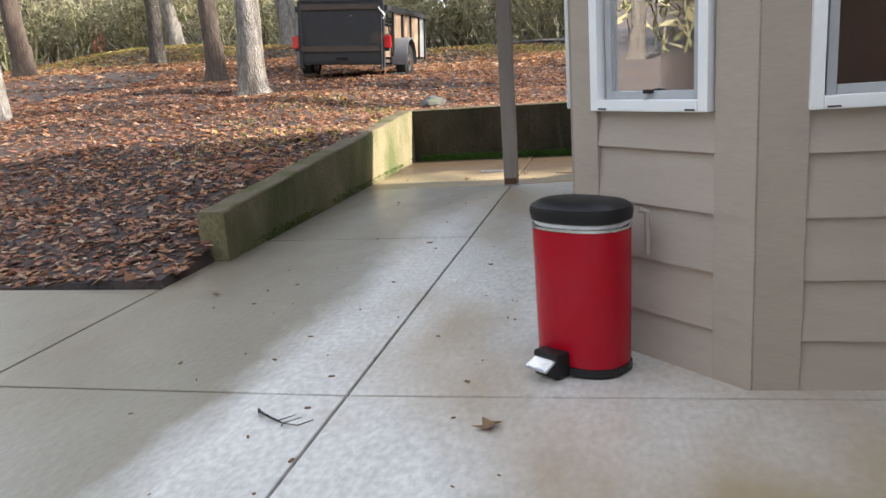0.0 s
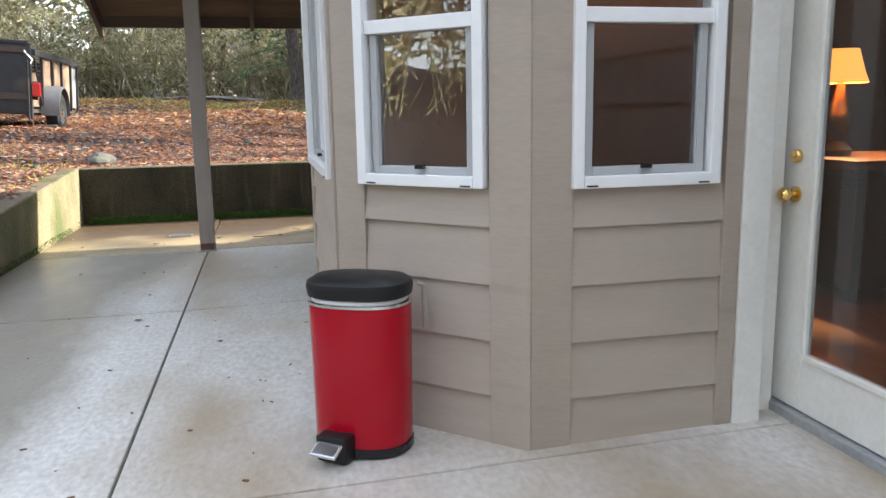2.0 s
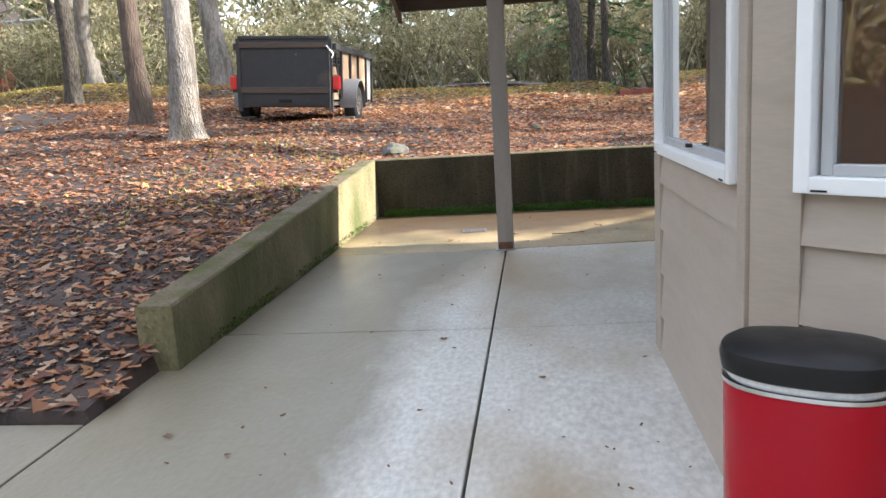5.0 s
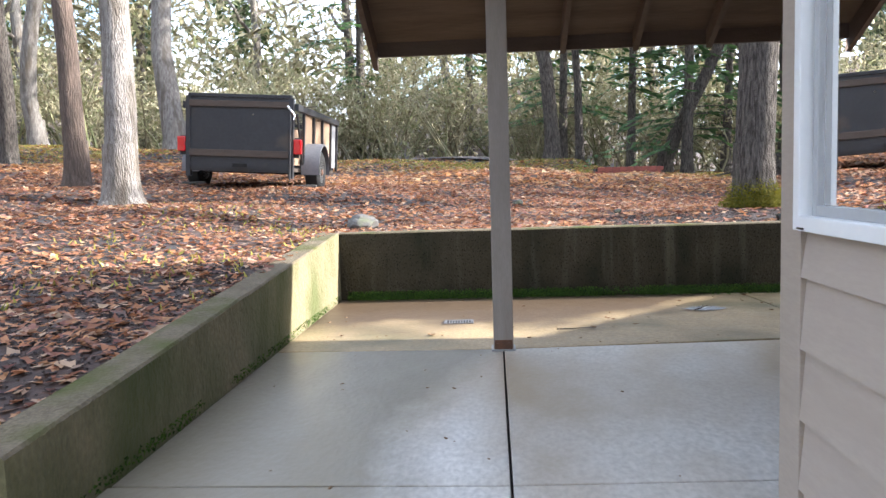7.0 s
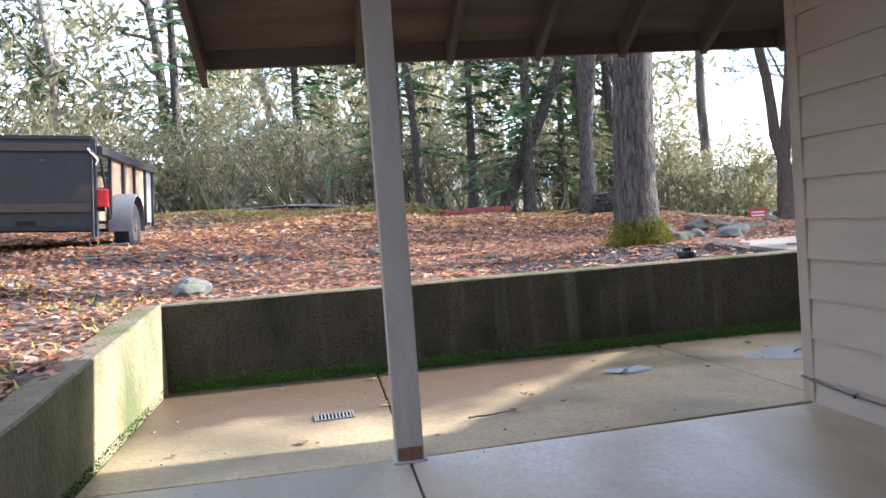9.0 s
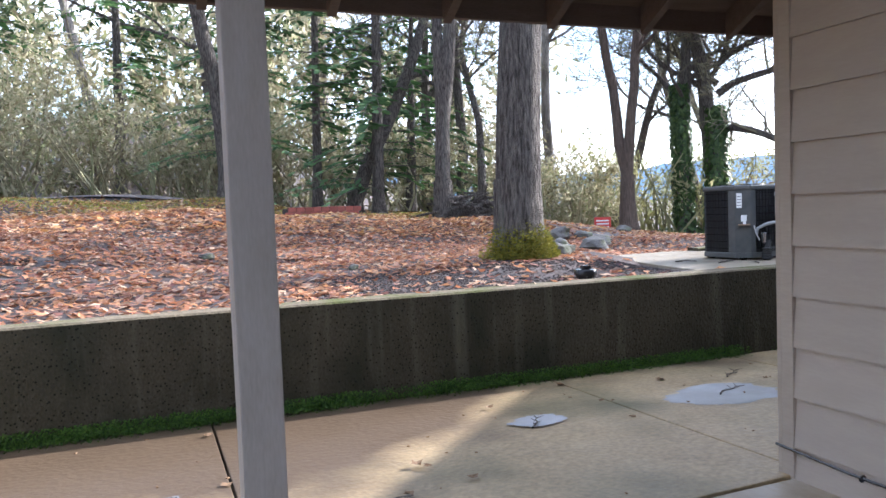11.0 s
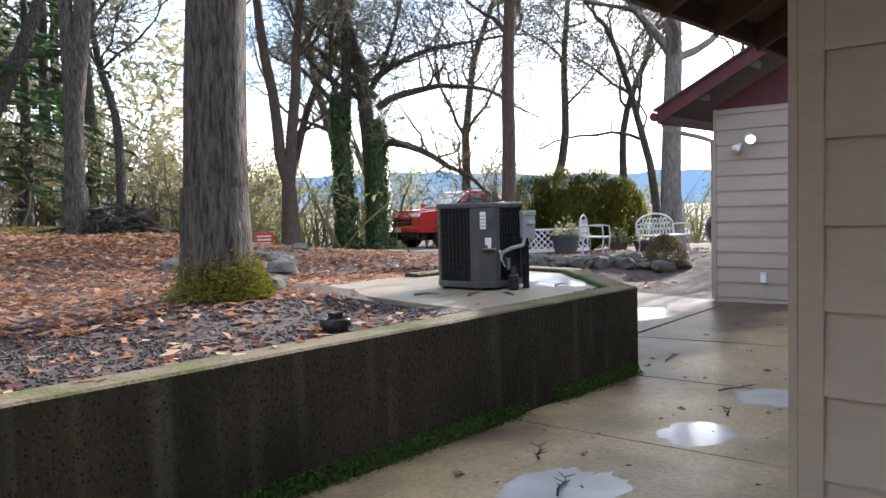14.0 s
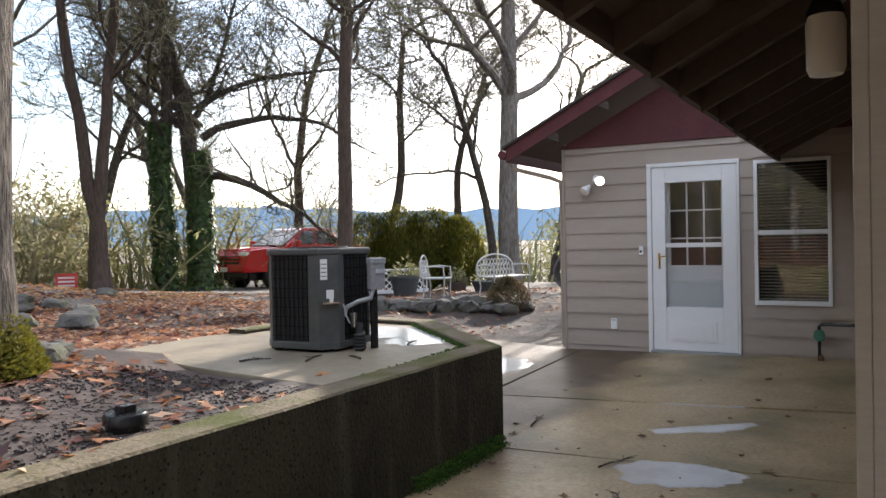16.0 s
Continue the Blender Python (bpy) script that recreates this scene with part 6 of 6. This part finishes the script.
# puddles, drawn as pale drying patches
def puddle(x, y, rx, ry, seed, z=.0012):
    n = 84
    g = Geo()
    for i in range(n):
        w = 2 * math.pi * i / n
        k = 1 + .10 * noise.noise(Vector((math.cos(w) * 11, math.sin(w) * 11, seed))) + .34 * noise.noise(Vector((math.cos(w) * 1.4, math.sin(w) * 1.4, seed))) + .16 * noise.noise(Vector((math.cos(w) * 4, math.sin(w) * 4, seed)))
        px, py = x + rx * k * math.cos(w), y + ry * k * math.sin(w)
        g.v.append((px, py, z + (slope(px, py) if z < .1 else 0)))
    g.v.append((x, y, z + .0006 + (slope(x, y) if z < .1 else 0)))
    g.f = [(i, (i + 1) % n, n) for i in range(n)]
    return tagged(part("puddle", g, M_pale_patch, smooth=True), "pale silty patch drying on the concrete", "puddle", "puddles")


# the patch at (6.25, 2.62) is wet sun glare painted as pale grey
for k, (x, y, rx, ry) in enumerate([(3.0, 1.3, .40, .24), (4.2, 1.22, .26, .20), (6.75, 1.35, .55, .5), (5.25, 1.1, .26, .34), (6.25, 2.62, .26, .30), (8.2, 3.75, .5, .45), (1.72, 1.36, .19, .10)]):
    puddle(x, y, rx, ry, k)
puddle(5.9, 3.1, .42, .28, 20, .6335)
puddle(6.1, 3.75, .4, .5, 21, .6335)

# ---- low brick planter, wood pile, sign ----
bp = thing("brick_planter", "low red brick planter at the woods' edge", "planter")
for row in range(2):
    for k in range(9):
        c = Vector((2.35 + k * .17 + row * .06, 13.2, 0))
        part("brick", Geo().box(c.x, c.x + .16, c.y, c.y + .1, land(c.x, c.y) - .02 + row * .1, land(c.x, c.y) + .075 + row * .1), M_brickred, bp, bevel=.006)
part("core", Geo().box(2.37, 3.85, 13.22, 13.7, land(3, 13.4) - .1, land(3, 13.4) + .15), M_soil, bp)
g = Geo()
r12 = random.Random(12)
wx, wy_ = 6.05, 12.4
for _ in range(150):
    p = Vector((wx + r12.gauss(0, .28), wy_ + r12.uniform(-.4, .4), land(wx, wy_) + abs(r12.gauss(0, .22))))
    d = Vector((r12.uniform(-1, 1), r12.uniform(-1, 1), r12.uniform(-.3, .3))).normalized() * r12.uniform(.12, .35)
    g.tube([p - d, p + d], [.03, .022], 5)
tagged(part("wood_pile", g, M_bark), "heap of cut limbs and roots", "wood pile", kind="stuff")
sg = thing("yard_sign", "small red sign board on a wire stand", "sign")
SX, SY = 12.0, 16.6
SZ = land(SX, SY)
SM = pose(SX, SY, SZ, 0, 0, -45)
part("board", Geo().box(-.24, .24, -.01, .01, .12, .48, SM), M_signr, sg, bevel=.004)
for k in range(3):
    part("text_bar", Geo().box(-.18, .18, -.014, -.01, .18 + k * .09, .22 + k * .09, SM), M_paper, sg)
for sx in (-.2, .2):
    part("wire_leg", Geo().tube([SM @ Vector((sx, 0, -.1)), SM @ Vector((sx, 0, .5))], .008, 5), M_galv, sg)

# ---- red pickup truck ----
tk = thing("pickup_truck", "red crew-cab pickup truck parked on gravel", "pickup truck")
FX, FY = 20.6, 16.9
KM = Matrix.Translation((FX, FY, land(FX, FY) + .02)) @ Matrix.Rotation(radians(172), 4, "Z")


def kx(nm, prof, y0, y1, mt, lab="", par=tk, bev=.03, inset=None):
    """A side profile in x, z pushed across y."""
    g = Geo()
    n = len(prof)
    for y in (y0, y1):
        for x, z in prof:
            yy = y * (inset(z) if inset else 1)
            g.v.append(KM @ Vector((x, yy, z)))
    g.f += [tuple(range(n)), tuple(range(2 * n - 1, n - 1, -1))] + [(i + n, (i + 1) % n + n, (i + 1) % n, i) for i in range(n)]
    return part(nm, g, mt, par, lab, bevel=bev)


kx("body", [(-2.9, .62), (-2.0, .60), (-1.95, .9), (-1.3, .9), (-1.25, .55), (1.35, .55), (1.4, .9), (2.1, .9), (2.15, .55), (2.85, .55), (2.92, .75), (2.9, 1.05), (2.75, 1.22), (1.35, 1.32), (-2.9, 1.34)], -.98, .98, M_truck, "glossy red body")
kx("cab", [(-1.0, 1.33), (1.35, 1.31), (.55, 1.84), (.3, 1.90), (-.75, 1.88), (-1.05, 1.6)], -.86, .86, M_truck, inset=lambda z: 1.05 if z < 1.4 else .86)
kx("windscreen", [(1.30, 1.35), (1.34, 1.36), (.60, 1.83), (.56, 1.82)], -.78, .78, M_tglass, "dark windscreen", bev=0, inset=lambda z: 1.0 if z < 1.5 else .88)
for sy in (-1, 1):
    for x0, x1, xa, xb in ((.12, 1.05, .12, .48), (-.85, .02, -.72, .02)):
        g = Geo().add([KM @ Vector((x0, sy * .91, 1.37)), KM @ Vector((x1, sy * .91, 1.37)), KM @ Vector((xb, sy * .795, 1.80)), KM @ Vector((xa, sy * .795, 1.80))], [(0, 1, 2, 3) if sy < 0 else (3, 2, 1, 0)])
        part("side_window", g, M_tglass, tk)
    part("mirror", Geo().box(.95, 1.10, sy * 1.0, sy * 1.2, 1.30, 1.50, KM), M_truck, tk, bevel=.03)
    part("headlight", Geo().box(2.80, 2.905, min(sy * .58, sy * .97), max(sy * .58, sy * .97), 1.06, 1.16, KM), M_lampglass, tk, bevel=.02)
    part("fog_lamp", Geo().box(2.90, 2.95, sy * .78 - .08, sy * .78 + .08, .62, .72, KM), M_lampglass, tk, bevel=.01)
    for wx2 in (1.78, -1.62):
        wl_ = part("wheel", Geo().lathe([(.27, -.11), (.27, .10), (.22, .115), (.05, .10)], 24, m=KM @ pose(wx2, sy * .86, .40, 90 if sy < 0 else -90, 0, 0)), M_chrome, tk, smooth=True)
        part("tyre", Geo().lathe([(.27, -.12), (.37, -.13), (.40, -.10), (.405, 0), (.40, .10), (.37, .13), (.27, .12)], 28, m=KM @ pose(wx2, sy * .86, .40, 90, 0, 0)), M_rubber, wl_, smooth=True)
        for k in range(6):
            part("spoke_gap", Geo().box(.08, .2, -.035, .035, .112, .118, KM @ pose(wx2, sy * .86, .40, 90 if sy < 0 else -90, 0, 0) @ pose(0, 0, 0, 0, 0, k * 60)), M_black, wl_)
part("grille", Geo().box(2.86, 2.93, -.62, .62, .80, 1.05, KM), M_black, tk, bevel=.02)
for z in (.88, .98):
    part("grille_bar", Geo().box(2.92, 2.955, -.66, .66, z, z + .035, KM), M_truck, tk, bevel=.006)
part("emblem", Geo().box(2.955, 2.97, -.13, .13, .955, .995, KM), M_black, tk)
part("bumper", Geo().box(2.80, 3.0, -.97, .97, .56, .76, KM), M_truck, tk, bevel=.04)
part("skid_panel", Geo().box(2.75, 2.95, -.85, .85, .38, .56, KM), M_black, tk, bevel=.03)
part("number_plate", Geo().box(3.0, 3.012, -.16, .16, .58, .72, KM), M_paper, tk)
part("hood_ridge", Geo().box(1.5, 2.7, -.4, .4, 1.24, 1.30, KM @ pose(0, 0, .11, 0, 3, 0)), M_truck, tk, bevel=.03)
part("underbody", Geo().box(-2.6, 2.6, -.7, .7, .3, .6, KM), M_black, tk)

# ---- garden: hedge, planters, iron seats ----
r13 = random.Random(13)
g = Geo()
HCX, HCY = 17.6, 10.6
HZ = land(HCX, HCY)
for _ in range(24000):
    lobe = r13.choice(((-1.1, 1.0, 2.05), (-.35, 1.15, 2.2), (.5, 1.1, 2.15), (1.15, .95, 1.9)))
    a, b = r13.uniform(0, 6.283), math.acos(r13.uniform(-1, 1))
    k = r13.uniform(.75, 1.0) + .1 * noise.noise(Vector((a * 3, b * 3, lobe[0])))
    x = lobe[0] + math.sin(b) * math.cos(a) * lobe[1] * .75 * k
    y = math.sin(b) * math.sin(a) * .8 * k
    z = max(.05, lobe[2] * .5 + math.cos(b) * lobe[2] * .5 * k)
    p = Vector((HCX + x * .53 + y * .85, HCY - x * .85 + y * .53, HZ + z))
    t = Vector((r13.gauss(0, .35), r13.gauss(0, .35), 1)).normalized() * r13.uniform(.06, .13)
    u = t.orthogonal().normalized() * .042
    g.add([p - u, p + u, p + t], [(0, 1, 2)])
hg = thing("hedge", "clipped golden-green conifer hedge", "hedge")
part("foliage", g, M_hedge, hg)
part("core", Geo().lathe([(.5, .02), (1.0, .4), (1.05, 1.3), (.6, 1.65), (.05, 1.7)], 18, 1.0, .55, pose(HCX, HCY, HZ, 0, 0, -58)), M_hedge, hg, smooth=True)
part("stem", Geo().tube([(HCX, HCY, HZ - .1), (HCX, HCY, HZ + .5)], .08, 8), M_bark, hg)


def planter(x, y, r0, h, m, label, plant):
    ob = thing("planter", label, "planter", "garden planters")
    z = land(x, y)
    P = pose(x, y, z)
    part("pot", Geo().lathe([(r0 * .72, 0), (r0 * .95, h * .85), (r0 * 1.05, h * .88), (r0 * 1.05, h), (r0 * .92, h), (r0 * .9, h * .9)], 22, m=P), m, ob, smooth=True)
    part("soil", Geo().lathe([(r0 * .9, h * .86), (r0 * .5, h * .9)], 18, m=P), M_soil, ob)
    g = Geo()
    rr = random.Random(int(x * 100))
    for _ in range(plant):
        a, q = rr.uniform(0, 6.283), rr.random() ** .5
        p = Vector((x + math.cos(a) * r0 * q, y + math.sin(a) * r0 * q, z + h + rr.uniform(.0, .45) * (1.2 - q)))
        t = Vector((math.cos(a), math.sin(a), rr.uniform(.2, 1))).normalized() * rr.uniform(.05, .1)
        u = t.orthogonal().normalized() * .022
        g.add([p - t * .3, p + u, p + t, p - u], [(0, 1, 2, 3)])
    part("plant", g, M_low, ob, "pale winter shrub")
    return ob


planter(14.9, 9.1, .33, .42, M_bronze, "dark round planter with a bare shrub", 240)
planter(16.9, 8.9, .24, .25, M_terra, "brown pot with pale leaves", 260)
planter(17.2, 8.3, .34, .26, M_bronze, "wide dark bowl planter", 60)
planter(16.2, 9.5, .2, .3, M_terra, "small brown pot with a leafy shrub", 320)
lt = thing("lattice_panel", "white diamond lattice panel beside the planter", "lattice")
LM = pose(15.3, 9.6, land(15.3, 9.6), 0, 0, -38)
for k in range(11):
    for s in (1, -1):
        x = -.75 + k * .15
        a, b = Vector((x, 0, .1)), Vector((x + s * .45, 0, .55))
        b.x = max(-.75, min(.75, b.x))
        part("slat", Geo().tube([LM @ (a + Vector((0, .01 * s, 0))), LM @ (b + Vector((0, .01 * s, 0)))], .012, 4), M_white, lt)
part("rail", Geo().box(-.78, .78, -.02, .02, .53, .57, LM), M_white, lt)
part("rail", Geo().box(-.78, .78, -.02, .02, .02, .1, LM), M_white, lt)


def iron_seat(x, y, w, ang, label, name):
    """Cast-iron garden seat with a pierced scroll back."""
    ob = thing(name, label, "garden seat", "iron garden seats")
    m = pose(x, y, land(x, y), 0, 0, ang)

    def rod(nm, pts, r_=.011):
        part(nm, Geo().tube([m @ Vector(p) for p in pts], r_, 5), M_iron, ob, smooth=True)
    for sx in (-w / 2, w / 2):
        rod("leg", [(sx, -.22, 0), (sx * .93, -.20, .2), (sx, -.22, .40)], .016)
        rod("leg", [(sx, .22, 0), (sx * .93, .20, .2), (sx, .22, .42), (sx, .27, .62)], .016)
        rod("arm", [(sx, .25, .62), (sx, .0, .64), (sx, -.2, .62), (sx, -.22, .40)], .015)
    part("seat", Geo().box(-w / 2, w / 2, -.23, .22, .39, .415, m), M_iron, ob, bevel=.006)
    n = 18
    rod("back_rim", [(-w / 2, .26, .42)] + [(-w / 2 * math.cos(math.pi * k / n), .27, .60 + .25 * math.sin(math.pi * k / n)) for k in range(n + 1)] + [(w / 2, .26, .42)], .018)
    nc = max(5, int(w / .09))
    for row in range(3):
        for k in range(nc):
            cx = -w / 2 + (k + .5 + .3 * (row % 2)) * w / nc
            cz = .47 + row * .115
            if abs(cx) > w / 2 - .03 or cz > .58 + .25 * math.sqrt(max(0, 1 - (2 * cx / w) ** 2)):
                continue
            rod("scroll", [(cx + .045 * math.cos(q), .27, cz + .055 * math.sin(q)) for q in [j * math.pi / 5 for j in range(11)]], .009)
    return ob


iron_seat(13.9, 7.7, .52, 15, "white cast-iron garden chair with scroll back", "iron_chair")
iron_seat(15.0, 6.75, 1.05, -18, "white cast-iron garden bench with scroll back", "iron_bench")
g = Geo()
for _ in range(4200):
    a, b = r13.uniform(0, 6.283), r13.uniform(0, 1.57)
    k = r13.uniform(.7, 1)
    p = Vector((13.0 + .42 * k * math.cos(a) * math.sin(b), 5.75 + .42 * k * math.sin(a) * math.sin(b), land(13, 5.7) + .55 * k * math.cos(b) + .02))
    t = Vector((r13.gauss(0, 1), r13.gauss(0, 1), 1)).normalized() * .05
    u = t.orthogonal().normalized() * .012
    g.add([p - u, p + u, p + t], [(0, 1, 2)])
sb = thing("low_shrub", "low rounded reddish-green shrub by the stones", "shrub")
part("foliage", g, mat("heather foliage", (.1, .08, .03), rough=.9, bump=0, island=[(.06, .07, .02), (.14, .10, .05), (.20, .13, .08)]), sb)
part("stem", Geo().tube([(13, 5.75, land(13, 5.7) - .05), (13, 5.75, land(13, 5.7) + .2)], .04, 6), M_bark, sb)
hr = thing("hose_reel", "coiled grey garden hose hanging beside the house", "hose")
for k in range(5):
    part("coil", Geo().tube([(10.1 + .03 * k, 3.55 + .17 * math.cos(w), .95 + .2 * math.sin(w)) for w in [j * math.pi / 9 for j in range(19)]], .022, 6), M_hose, hr, smooth=True)
part("bracket", Geo().box(10.1, 10.24, 3.34, 3.6, 1.10, 1.13), M_black, hr)

# swing frame far left
sw = thing("play_frame", "metal play frame with a red slide far off", "play frame")
z = land(-19, 21)
for x, y in ((-20.4, 21), (-18.6, 21)):
    part("pole", Geo().tube([(x, y, z - .1), (x + .1, y + .2, z + 3.2)], .04, 6), M_galv, sw)
part("top_bar", Geo().tube([(-20.4, 21.2, z + 3.1), (-15.5, 21.2, z + 3.1)], .05, 6), M_galv, sw)
part("slide", Geo().add([(-19.3, 20.4, z + .5), (-18.7, 20.4, z + .5), (-18.9, 21, z + 1.5), (-19.5, 21, z + 1.5), (-19.3, 20.4, z + .4), (-18.7, 20.4, z + .4), (-18.9, 21, z + 1.4), (-19.5, 21, z + 1.4)], [(0, 1, 2, 3), (7, 6, 5, 4), (0, 4, 5, 1), (1, 5, 6, 2), (2, 6, 7, 3), (3, 7, 4, 0)]), M_signr, sw, "red plastic slide")
part("strut", Geo().tube([(-19.2, 21, z), (-19.2, 21, z + 3.1)], .05, 6), M_wood_in, sw)
